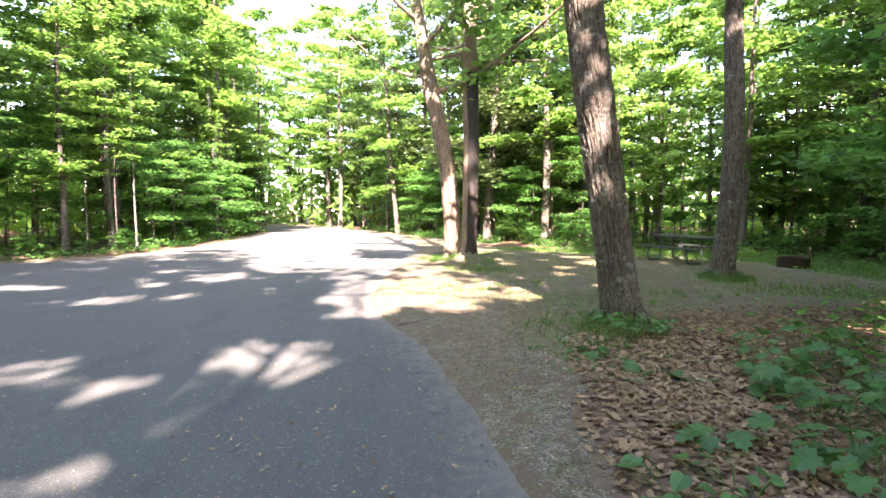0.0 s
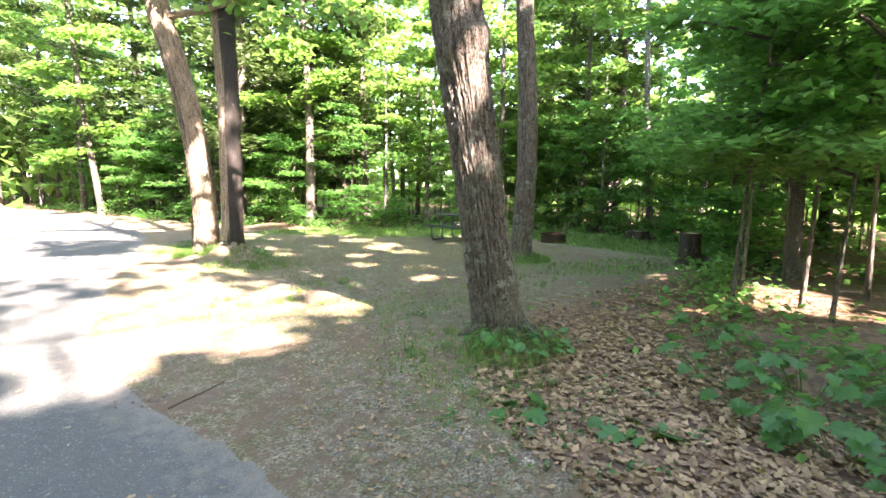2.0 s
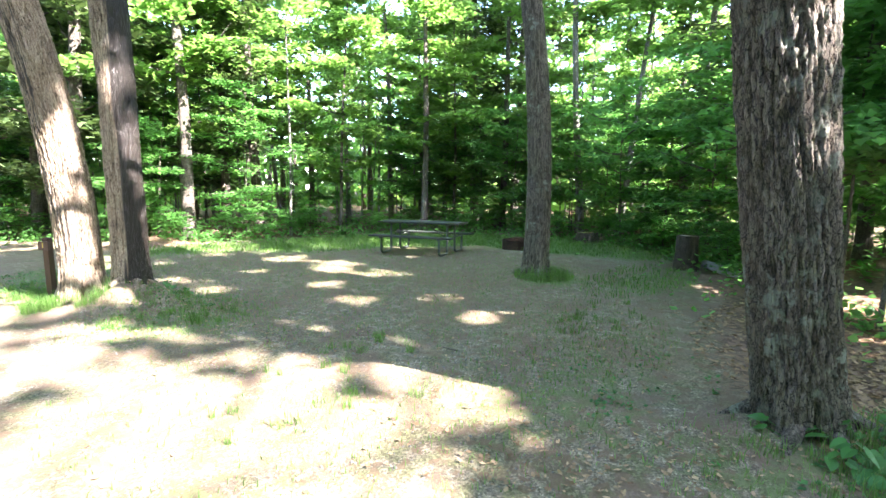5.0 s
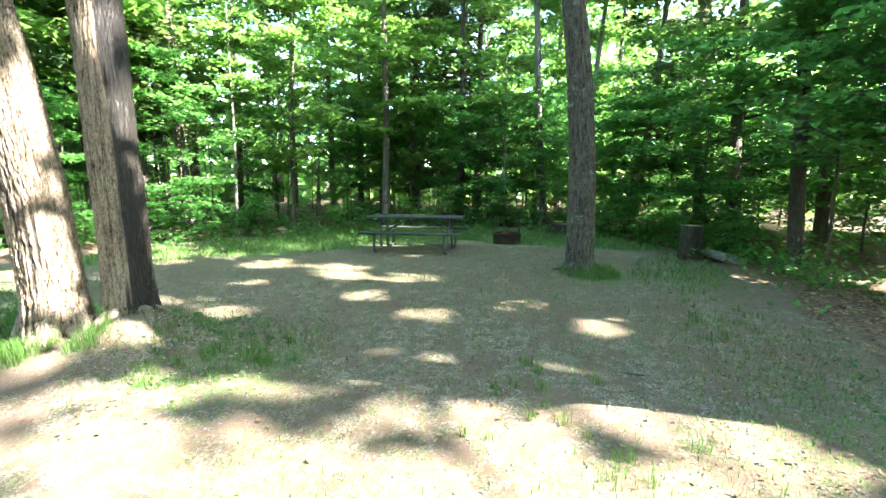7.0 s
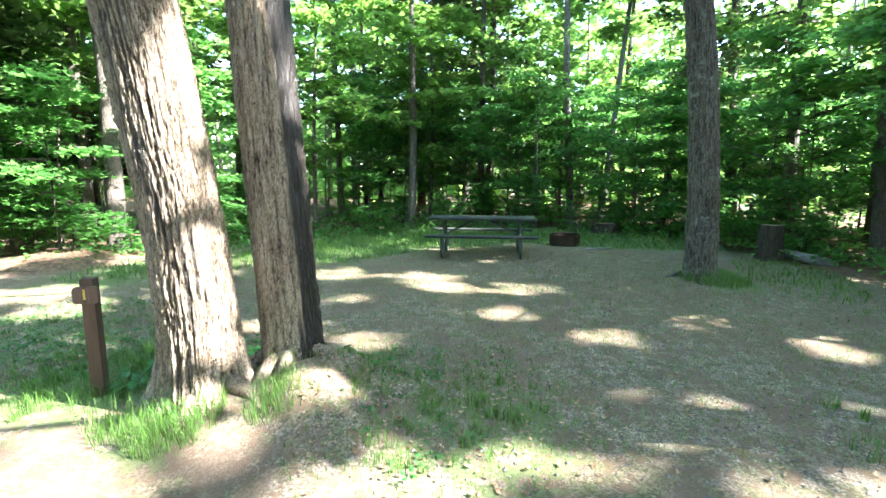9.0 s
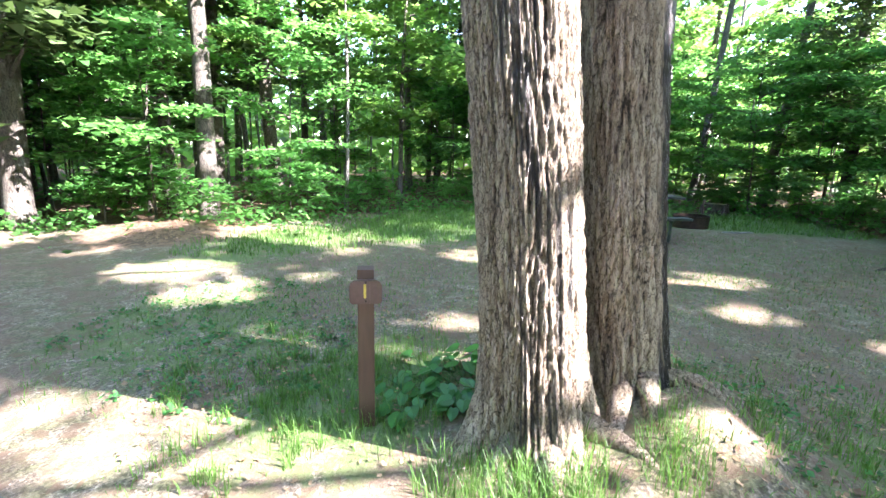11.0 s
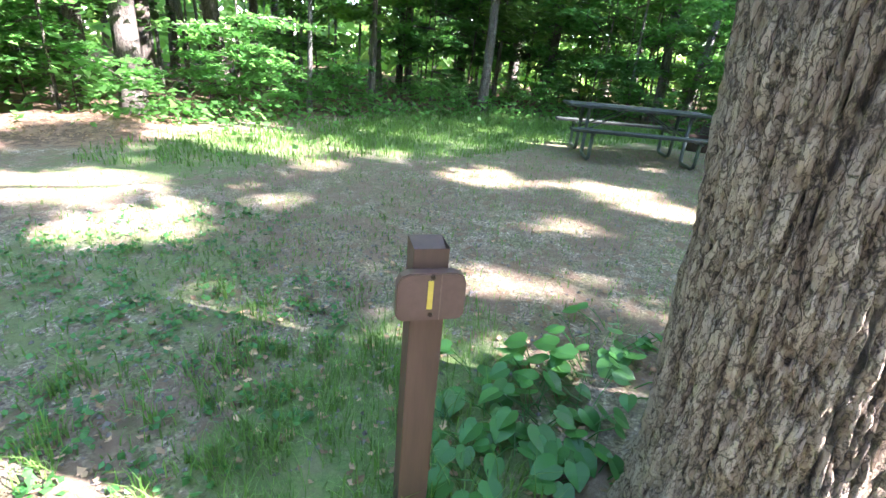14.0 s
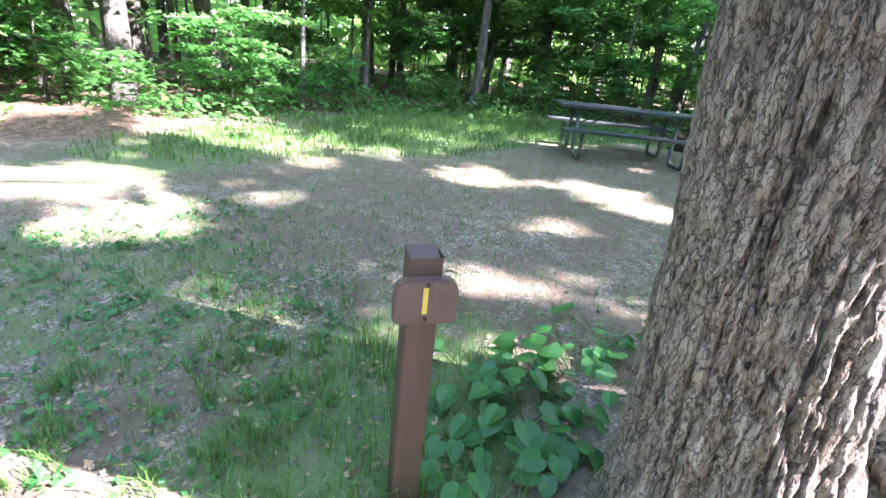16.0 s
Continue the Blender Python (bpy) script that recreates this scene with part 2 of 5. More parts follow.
def road_material():
    m, nt, b = material("asphalt", 0.85)
    fine = noise_tex(nt, 160, 4, 0.8)
    mid = noise_tex(nt, 9, 5, 0.6)
    wide = noise_tex(nt, 0.5, 4, 0.6)
    c = ramp(nt, fine, [(0.3, (0.032, 0.034, 0.033)), (0.52, (0.074, 0.079, 0.075)), (0.75, (0.25, 0.255, 0.24))])
    c = blend(nt, ramp(nt, wide, [(0.4, 0.0), (0.65, 0.5)]), c, (0.10, 0.10, 0.092))
    worn = noise_tex(nt, 2.6, 5, 0.7, (1.0, 0.35, 1.0))
    c = blend(nt, ramp(nt, worn, [(0.5, 0.0), (0.68, 0.55)]), c, (0.05, 0.052, 0.05))
    speck = ramp(nt, cells(nt, 100), [(0.95, 0.0), (0.97, 0.5)])
    c = blend(nt, speck, c, (0.26, 0.25, 0.23))
    c = blend(nt, ramp(nt, mid, [(0.62, 0.0), (0.75, 0.5)]), c, (0.17, 0.16, 0.145))
    dust = ramp(nt, calc(nt, "ADD", attr(nt, "verge"), calc(nt, "MULTIPLY", calc(nt, "SUBTRACT", mid, 0.5), 1.2)), [(0.4, 0.0), (0.8, 0.85)])
    grit = ramp(nt, fine, [(0.3, (0.075, 0.067, 0.058)), (0.7, (0.25, 0.225, 0.195))])
    c = blend(nt, dust, c, grit)
    nt.links.new(c, b.inputs["Base Color"])
    bump(nt, b, fine, 0.5, 0.006)
    return m


M_GROUND, M_ROAD = ground_material(), road_material()


# ---- mesh helpers ----
def mesh_ob(name, verts, faces, mat, parent=None, attrs=None, smooth=False):
    me = bpy.data.meshes.new(name)
    me.from_pydata(np.asarray(verts, float).tolist(), [], [list(map(int, f)) for f in faces])
    me.materials.append(mat)
    for key, values in (attrs or {}).items():
        me.attributes.new(key, "FLOAT", "POINT").data.foreach_set("value", np.asarray(values, np.float32))
    if smooth:
        me.polygons.foreach_set("use_smooth", np.ones(len(me.polygons), bool))
    ob = new(name, me)
    ob.parent = parent
    return ob


def part(name, bm, mat, parent=None, label=""):
    me = bpy.data.meshes.new(name)
    bm.to_mesh(me)
    bm.free()
    me.materials.append(mat)
    ob = new(name, me)
    ob.parent = parent
    return tagged(ob, label)


def thing(name, m, label, category, group="", kind=""):
    ob = new(name)
    ob.matrix_world = m
    ob.empty_display_size = 0.1
    return tagged(ob, label, category, group, kind)


def box(bm, size, m=Matrix.Identity(4), bevel=0.0):
    r = bmesh.ops.create_cube(bm, size=1, matrix=m @ Matrix.Diagonal((*size, 1)))
    if bevel:
        edges = list({e for v in r["verts"] for e in v.link_edges})
        bmesh.ops.bevel(bm, geom=edges, offset=bevel, segments=2, affect="EDGES", profile=0.6)


def tube(points, radii, sides=8, cap=True):
    """Vertices and faces of a round tube along points."""
    pts = [Vector(p) for p in points]
    V, F = [], []
    side = None
    for i, p in enumerate(pts):
        d = (pts[min(i + 1, len(pts) - 1)] - pts[max(i - 1, 0)]).normalized()
        if side is None:
            side = d.orthogonal().normalized()
        side = (side - d * side.dot(d)).normalized()
        up = d.cross(side)
        for k in range(sides):
            a = 2 * math.pi * k / sides
            V.append(tuple(p + (side * math.cos(a) + up * math.sin(a)) * radii[i]))
    for i in range(len(pts) - 1):
        for k in range(sides):
            j = (k + 1) % sides
            F.append((i * sides + k, i * sides + j, (i + 1) * sides + j, (i + 1) * sides + k))
    if cap:
        F.append(tuple(range(sides))[::-1])
        F.append(tuple((len(pts) - 1) * sides + k for k in range(sides)))
    return V, F


def join(pieces):
    V, F = [], []
    for v, f in pieces:
        n = len(V)
        V.extend(v)
        F.extend(tuple(i + n for i in q) for q in f)
    return V, F


def leaf_cloud(centres, size, rng, tilt=0.55, slim=0.8):
    """A folded four-cornered leaf at each centre."""
    n = len(centres)
    yaw = rng.uniform(0, 2 * np.pi, n)
    s = size * rng.uniform(0.65, 1.3, n)
    nx, ny = rng.normal(0, tilt, n), rng.normal(0, tilt, n)
    up = np.stack([nx, ny, np.ones(n)], 1)
    up /= np.linalg.norm(up, axis=1)[:, None]
    a = np.stack([np.cos(yaw), np.sin(yaw), np.zeros(n)], 1)
    a -= up * (a * up).sum(1)[:, None]
    a /= np.linalg.norm(a, axis=1)[:, None]
    b = np.cross(up, a)
    s = s[:, None]
    c = np.asarray(centres)
    V = np.stack([c - a * s * 0.5, c - b * s * 0.5 * slim - up * s * 0.12 + a * s * 0.05,
                  c + a * s * 0.5 - up * s * 0.1, c + b * s * 0.5 * slim - up * s * 0.12 + a * s * 0.05], 1).reshape(-1, 3)
    F = np.arange(4 * n).reshape(n, 4)
    return V, F


def leaf_flakes(centres, size, rng, tilt=0.4):
    """A three-cornered leaf at each centre, for crowns seen from afar."""
    c = np.asarray(centres)
    n = len(c)
    yaw = rng.uniform(0, 2 * np.pi, n)
    s = (size * rng.uniform(0.65, 1.3, n))[:, None]
    up = np.stack([rng.normal(0, tilt, n), rng.normal(0, tilt, n), np.ones(n)], 1)
    up /= np.linalg.norm(up, axis=1)[:, None]
    a = np.stack([np.cos(yaw), np.sin(yaw), np.zeros(n)], 1)
    a -= up * (a * up).sum(1)[:, None]
    a /= np.linalg.norm(a, axis=1)[:, None]
    b = np.cross(up, a)
    V = np.stack([c + a * s * 0.6, c - a * s * 0.4 + b * s * 0.45, c - a * s * 0.4 - b * s * 0.45], 1).reshape(-1, 3)
    return V, np.arange(3 * n).reshape(n, 3)


# ---- plan ----
ROAD_RIGHT = [(1.4, -30), (1.2, -6), (0.8, 0.5), (0.53, 2.36), (0.40, 2.9), (0.22, 3.76), (0.06, 4.5), (-0.3, 5.4), (-0.8, 6.5), (-1.1, 7.3), (-1.25, 10),
              (-1.15, 14), (-0.9, 20), (-2.3, 29), (-7, 40), (-15.6, 54), (-34, 62), (-90, 72)]
ROAD_LEFT = [(-18, -30), (-14.6, -6), (-14.2, 2), (-14.0, 9), (-13.6, 12), (-12.8, 13.4), (-11.6, 15), (-11.0, 16.5), (-10.6, 18.5), (-10.9, 21.5), (-11.3, 24.2), (-12.3, 30),
             (-13.4, 35.4), (-16, 43), (-21.5, 54), (-44, 61), (-110, 72)]
CLEARING = [(-15.5, -12), (-14.6, 2.5), (-14.4, 9.5), (-14, 12.6), (-12.3, 14.4), (-11.1, 16.2), (-11.2, 24), (-13.4, 35.5), (-21.5, 54), (-46, 60), (-44, 66), (-15.6, 55), (-7, 40), (-1.6, 29.5),
            (0.8, 25), (2.6, 22.3), (4.4, 20.6), (8.8, 19.4), (11.3, 17.5), (13.0, 16), (13.2, 12.6), (12.5, 10.6), (10.6, 8.2), (9.0, 7.5), (6.0, 6.0), (4.6, 4.4), (4.0, 2.0), (3.6, -12)]


def inside(x, y, poly):
    r = False
    for (x0, y0), (x1, y1) in zip(poly, poly[1:] + poly[:1]):
        if (y0 > y) != (y1 > y) and x < (x1 - x0) * (y - y0) / (y1 - y0) + x0:
            r = not r
    return r


def inside_many(X, Y, poly):
    r = np.zeros(X.shape, bool)
    for (x0, y0), (x1, y1) in zip(poly, poly[1:] + poly[:1]):
        if y0 != y1:
            r ^= ((y0 > Y) != (y1 > Y)) & (X < (x1 - x0) * (Y - y0) / (y1 - y0) + x0)
    return r


def edge_distance(X, Y, line):
    d = np.full(X.shape, 1e9)
    for (x0, y0), (x1, y1) in zip(line, line[1:]):
        ex, ey = x1 - x0, y1 - y0
        u = np.clip(((X - x0) * ex + (Y - y0) * ey) / (ex * ex + ey * ey), 0, 1)
        d = np.minimum(d, np.hypot(X - x0 - u * ex, Y - y0 - u * ey))
    return d


ROAD = ROAD_RIGHT + ROAD_LEFT[::-1]
MOUNDS = [(0.5, 13.4, 0.2, 0.7), (0.75, 13.16, 0.2, 0.36), (10.8, 8.0, -0.2, 2.0), (2.45, 6.25, 0.12, 0.7), (6.15, 10.28, 0.14, 0.6), (3.6, 20.9, 0.12, 0.9), (3.0, 21.6, 0.12, 0.8)]


def wave(X, Y, scale, seed):
    """Smooth uneven ground, about -1 to 1."""
    r = np.random.RandomState(seed)
    total = np.zeros(np.shape(X))
    for k in range(9):
        a, p, f = r.uniform(0, 2 * np.pi), r.uniform(0, 2 * np.pi), scale * r.uniform(0.5, 1.6)
        total = total + np.sin((np.cos(a) * X + np.sin(a) * Y) * f + p)
    return total / 4.5


def height(X, Y):
    X, Y = np.asarray(X, float), np.asarray(Y, float)
    z = 0.03 + 0.018 * wave(X, Y, 1.6, 3) + 0.012 * wave(X, Y, 5.0, 4)
    for mx, my, h, r in MOUNDS:
        z = z + h * np.exp(-((X - mx) ** 2 + (Y - my) ** 2) / (r * r)) * (1 + 0.25 * wave(X, Y, 9.0, 5))
    ins = inside_many(X, Y, ROAD)
    d = np.minimum(edge_distance(X, Y, ROAD_RIGHT), edge_distance(X, Y, ROAD_LEFT))
    flat = np.clip(np.where(ins, d, 0) / 0.25, 0, 1)
    return z * (1 - flat) + flat * (-0.03)


def ground_z(x, y):
    return float(height(np.array([x]), np.array([y]))[0])


# patches of direct sun on the ground, which gaps in the canopy let through: centre, half length, half width, turn
SUN_TWINS = [(1.62, 18.60, 0.69, 0.50, -0.91), (1.25, 17.38, 0.53, 0.37, -1.12), (1.67, 20.40, 0.28, 0.28, -1.11), (0.27, 16.90, 0.25, 0.10, -1.14), (0.31, 16.03, 0.36, 0.06, -1.35),
    (0.46, 15.21, 0.25, 0.11, -1.31), (-0.42, 15.95, 0.42, 0.23, -1.15), (1.82, 14.69, 0.72, 0.21, -1.14), (4.39, 15.55, 0.35, 0.37, -1.23), (4.26, 18.66, 0.50, 0.69, -0.71),
    (3.08, 14.81, 0.31, 0.22, -1.33), (4.46, 14.16, 0.36, 0.29, -1.17), (3.72, 20.13, 0.28, 0.48, -0.50), (3.55, 17.78, 0.42, 0.21, -1.04), (4.81, 17.33, 0.23, 0.19, -1.03)]
SUN_LAWN = [(7.81, 18.40, 0.46, 0.51, -0.93), (8.18, 17.02, 0.38, 0.42, -1.16), (8.06, 15.41, 0.91, 0.42, -1.07), (10.95, 16.76, 0.80, 0.97, -1.23), (2.37, 17.02, 0.19, 0.14, -1.17),
    (5.73, 9.32, 0.21, 0.30, 1.33), (5.59, 8.65, 0.16, 0.25, 1.53), (9.78, 14.09, 0.39, 0.43, -1.07), (7.36, 5.64, 0.59, 0.87, 1.27), (7.23, 5.38, 0.85, 0.63, 1.12),
    (8.09, 17.35, 0.90, 0.60, -1.38), (9.84, 14.48, 0.45, 0.56, -1.53)]
SUN_MIDDLE = [(4.56, 12.80, 0.63, 0.37, -1.24), (4.60, 14.43, 0.49, 0.41, 1.54), (3.29, 12.65, 0.47, 0.29, -1.15), (4.26, 15.89, 0.25, 0.28, -1.34), (2.88, 11.38, 0.51, 0.23, -1.35),
    (3.80, 10.65, 0.34, 0.32, 1.47), (3.43, 9.50, 0.19, 0.21, 1.35), (1.83, 13.53, 0.32, 0.20, -1.54), (0.70, 12.07, 0.21, 0.18, -0.84), (0.94, 11.38, 0.23, 0.20, -1.37),
    (1.52, 10.73, 0.50, 0.23, -1.44), (1.14, 10.54, 0.33, 0.11, -1.20), (0.23, 11.97, 0.30, 0.10, -1.25), (-0.43, 14.45, 0.22, 0.37, -1.08), (0.40, 13.25, 0.17, 0.17, -1.50),
    (0.88, 13.02, 0.14, 0.18, -1.49), (-0.31, 13.84, 0.20, 0.08, -1.04), (1.02, 9.92, 0.12, 0.10, -1.31)]
SUN_FRONT = [(0.93, 11.37, 0.23, 0.22, -1.33), (1.35, 10.94, 0.30, 0.17, -1.26), (0.97, 9.95, 0.15, 0.12, -1.39), (0.27, 10.02, 0.66, 0.29, -1.14), (0.55, 10.26, 0.23, 0.15, -1.10),
    (1.50, 8.29, 0.33, 0.22, -1.44), (1.57, 9.27, 0.22, 0.15, -1.34), (0.73, 12.08, 0.17, 0.18, -1.24), (-0.76, 12.25, 0.16, 0.11, -1.18), (-0.35, 12.42, 0.25, 0.20, -1.05),
    (-0.24, 11.71, 0.22, 0.09, -1.33), (0.24, 11.93, 0.15, 0.11, -1.25), (-0.51, 13.32, 0.31, 0.20, -1.24), (1.44, 8.38, 0.31, 0.22, -1.05), (0.96, 11.37, 0.33, 0.24, -1.10),
    (1.55, 10.60, 0.42, 0.29, -1.22), (0.15, 8.09, 0.60, 0.33, -0.91), (-0.39, 9.64, 0.95, 0.88, -0.67)]
SUN_ROADSIDE = [(-0.51, 11.59, 0.61, 0.48, -0.85), (-1.47, 13.74, 1.46, 1.55, -0.90), (-0.72, 9.44, 1.73, 1.16, -0.73), (0.31, 7.16, 0.24, 0.20, -0.78), (-0.95, 7.20, 0.18, 0.46, -0.22),
    (1.35, 8.39, 0.33, 0.29, -1.10), (-1.31, 8.37, 0.66, 0.40, -0.61), (-3.83, 15.22, 1.03, 2.90, 0.44), (-0.68, 8.38, 1.45, 1.29, -0.49), (1.33, 8.55, 0.28, 0.33, -0.89),
    (-1.54, 5.07, 0.11, 0.32, 0.47), (-1.42, 6.72, 0.08, 0.13, -0.32), (4.54, 19.65, 0.81, 1.79, -0.17), (4.42, 13.89, 0.30, 0.85, -0.87), (1.36, 8.66, 0.26, 0.54, -0.62),
    (0.99, 10.00, 0.15, 0.12, -1.14), (1.60, 9.19, 0.20, 0.13, -0.84)]
SUN_ROAD = [(-4.17, 13.69, 1.49, 1.85, 1.04), (-0.83, 10.51, 1.64, 3.41, 0.42), (-1.68, 4.63, 0.43, 0.80, 0.78), (-6.02, 9.63, 0.22, 0.44, 0.81), (-5.23, 10.84, 0.64, 0.53, 0.25),
    (-5.54, 18.15, 1.64, 2.34, 0.99), (-1.94, 2.52, 0.14, 0.15, 0.21), (-7.12, 29.14, 2.82, 5.45, 0.54), (-8.20, 43.21, 3.87, 5.83, 0.71),
    (-2.80, 20.36, 0.94, 2.12, 0.82), (-5.68, 7.96, 0.35, 0.41, 0.16), (-4.72, 8.24, 0.13, 0.26, 0.46), (-1.38, 6.89, 0.17, 0.28, 0.37)]
SUN_TRUNKS = [(0.2, 15.3, 0.62, 2.2, 0.0), (0.72, 14.6, 0.4, 0.75, 0.0), (0.66, 13.36, 0.42, 0.3, -0.9), (0.28, 16.1, 0.3, 1.4, 0.13), (-0.75, 15.2, 0.4, 1.3, 0.0)]
SUNLIT = SUN_TWINS + SUN_LAWN + SUN_MIDDLE + SUN_FRONT + SUN_ROADSIDE + SUN_ROAD + SUN_TRUNKS


def sunlit(P, grow=0.08):
    """True where the shadow of P would fall on a sunlit patch."""
    P = np.asarray(P)
    gx = P[:, 0] - SUN.x / SUN.z * P[:, 2]
    gy = P[:, 1] - SUN.y / SUN.z * P[:, 2]
    ragged = 0.28 * wave(gx, gy, 5.0, 8) + 0.3 * wave(gx, gy, 13.0, 9)
    near = np.full(len(P), 9.0)
    for cx, cy, ra, rb, turn in SUNLIT:
        u = (gx - cx) * math.cos(turn) + (gy - cy) * math.sin(turn)
        v = (gy - cy) * math.cos(turn) - (gx - cx) * math.sin(turn)
        near = np.minimum(near, (u / (ra + grow)) ** 2 + (v / (rb + grow)) ** 2)
    chance = np.random.RandomState(len(P)).uniform(0, 1, len(P))
    # thinner leaves round each gap, a few left inside it
    lit = ((near < 1 + ragged) & (chance > 0.03)) | ((near < 2.8 + 1.5 * ragged) & (chance > 0.5))
    # leafy twigs that break up the light along the near edge of the clearing
    twiggy = wave(gx, gy, 6.5, 51) + 0.5 * wave(gx, gy, 14.0, 52)
    lit &= ~((twiggy > 0.4) & (gx > 0.1) & (gx < 3) & (gy > 10.0) & (gy < 13.0))
    lit |= (near < 0.7) & (gy < 10.0)
    dapple = wave(gx * 0.6, gy * 1.5, 2.3, 12) + 0.45 * wave(gx * 0.7, gy, 6.0, 13)
    lit |= (dapple > 0.75) & (gy > 8) & (gx > 1) & (chance > 0.3)
    return lit | ((dapple > 0.5) & (gy > 8.5) & (gx < -3) & (gx > -10)) | ((dapple > -0.3) & (gy > 21) & (gx > -9)) | ((dapple > -0.25) & (gx > 10)) | ((dapple > 0.2) & (gx > 4.5) & (gy > 5) & (gy < 9)) | ((dapple > 0.4) & (gx > 5) & (gx < 10) & (gy > 8) & (gy < 12))


# ---- ground ----
def spaced(lo, hi, a, b, step):
    """Coordinates from lo to hi: even steps between a and b, growing ones outside."""
    mid = list(np.arange(a, b + 1e-6, step))
    left, right, s = [], [], step
    while (left[-1] if left else a) > lo:
        s *= 1.3
        left.append((left[-1] if left else a) - s)
    s = step
    while (right[-1] if right else b) < hi:
        s *= 1.3
        right.append((right[-1] if right else b) + s)
    return np.array(left[::-1] + mid + right)


def build_ground():
    xs, ys = spaced(-600, 600, -4, 13, 0.15), spaced(-600, 600, 1, 21, 0.15)
    X, Y = np.meshgrid(xs, ys)
    nx, ny = len(xs), len(ys)
    Z = height(X, Y)
    V = np.stack([X, Y, Z], -1).reshape(-1, 3)
    i = np.arange(nx * ny).reshape(ny, nx)
    F = np.stack([i[:-1, :-1], i[:-1, 1:], i[1:, 1:], i[1:, :-1]], -1).reshape(-1, 4)
    open_poly = inside_many(X, Y, CLEARING)
    d = edge_distance(X, Y, CLEARING + CLEARING[:1])
    forest = np.where(open_poly, -d, d)
    litter_line = [(0.75, -12), (0.75, 1.5), (0.95, 2.6), (1.35, 4.2), (2.0, 5.6), (2.7, 6.6), (4.6, 7.0), (7.0, 7.6), (9.5, 8.4), (30, 8.4), (30, -12)]
    litter = inside_many(X, Y, litter_line)
    duff = np.clip(0.5 + np.where(litter, 1, -1) * edge_distance(X, Y, litter_line) * 1.2, 0, 1)
    duff = np.maximum(duff, np.clip(0.35 + forest * 0.8, 0, 1))
    duff = np.maximum(duff, np.clip(1.6 - np.hypot((X - 3.4) / 1.5, (Y - 20.9) / 1.0), 0, 1))
    turf = np.zeros(X.shape)
    for cx, cy, rx, ry, v in [(8.3, 17.4, 3.6, 1.7, 1.0), (10.2, 15.6, 2.4, 1.7, 0.95), (11.4, 12.5, 2.2, 3.4, 0.9), (6.15, 10.0, 0.7, 0.6, 0.8), (-0.15, 13.7, 0.6, 0.5, 0.45), (1.6, 5.6, 1.1, 1.6, 0.42),
                              (0.4, 14.9, 1.0, 0.8, 0.7), (2.0, 7.6, 1.2, 0.8, 0.4), (0.7, 11.9, 1.0, 0.8, 0.5), (-0.5, 8.2, 0.7, 0.7, 0.4), (0.6, 16.8, 1.2, 1.4, 0.5), (7.5, 8.6, 2.2, 0.9, 0.5), (3.5, 18.8, 2.5, 1.2, 0.6)]:
        turf = np.maximum(turf, v * np.clip(1.5 - np.sqrt(((X - cx) / rx) ** 2 + ((Y - cy) / ry) ** 2), 0, 1))
    ob = mesh_ob("ground", V, F, M_GROUND, None, {"duff": duff.ravel(), "turf": turf.ravel()}, True)
    tagged(ob, "uneven campsite ground of gravel, grass and leaf litter", "ground", "", "structure")


def resample(line, n):
    p = np.array(line, float)
    s = np.concatenate([[0], np.cumsum(np.hypot(*(p[1:] - p[:-1]).T))])
    u = np.linspace(0, s[-1], n)
    return np.stack([np.interp(u, s, p[:, 0]), np.interp(u, s, p[:, 1])], 1)


def build_road():
    # rows run across at even y where both edges are known
    ys = np.concatenate([np.linspace(-28, 0, 15), np.arange(0.25, 22, 0.15), np.linspace(22.5, 71, 50)])
    r, l = np.array(ROAD_RIGHT, float), np.array(ROAD_LEFT, float)
    rx = np.interp(ys, r[:, 1], r[:, 0]) + 0.07 * wave(ys * 0 + 1, ys, 4.0, 21) * (ys > 0)
    lx = np.interp(ys, l[:, 1], l[:, 0])
    u = np.concatenate([[0, 0.012, 0.03, 0.06], np.linspace(0.1, 1, 26)])
    X = rx[:, None] * (1 - u) + lx[:, None] * u
    Y = np.repeat(ys[:, None], len(u), 1)
    d = np.minimum(X * 0 + (rx[:, None] - X), (X - lx[:, None]))
    Z = 0.012 + 0.004 * wave(X, Y, 1.0, 30)
    n = len(u)
    V = np.stack([X, Y, Z], -1).reshape(-1, 3)
    i = np.arange(len(ys) * n).reshape(len(ys), n)
    F = np.stack([i[:-1, :-1], i[1:, :-1], i[1:, 1:], i[:-1, 1:]], -1).reshape(-1, 4)
    verge = np.clip(0.85 - d / 0.9, 0, 1)
    ob = mesh_ob("road", V, F[:, ::-1], M_ROAD, None, {"verge": verge.ravel()}, True)
    tagged(ob, "worn grey asphalt campground road with ragged edges", "road", "", "structure")


build_ground()
build_road()


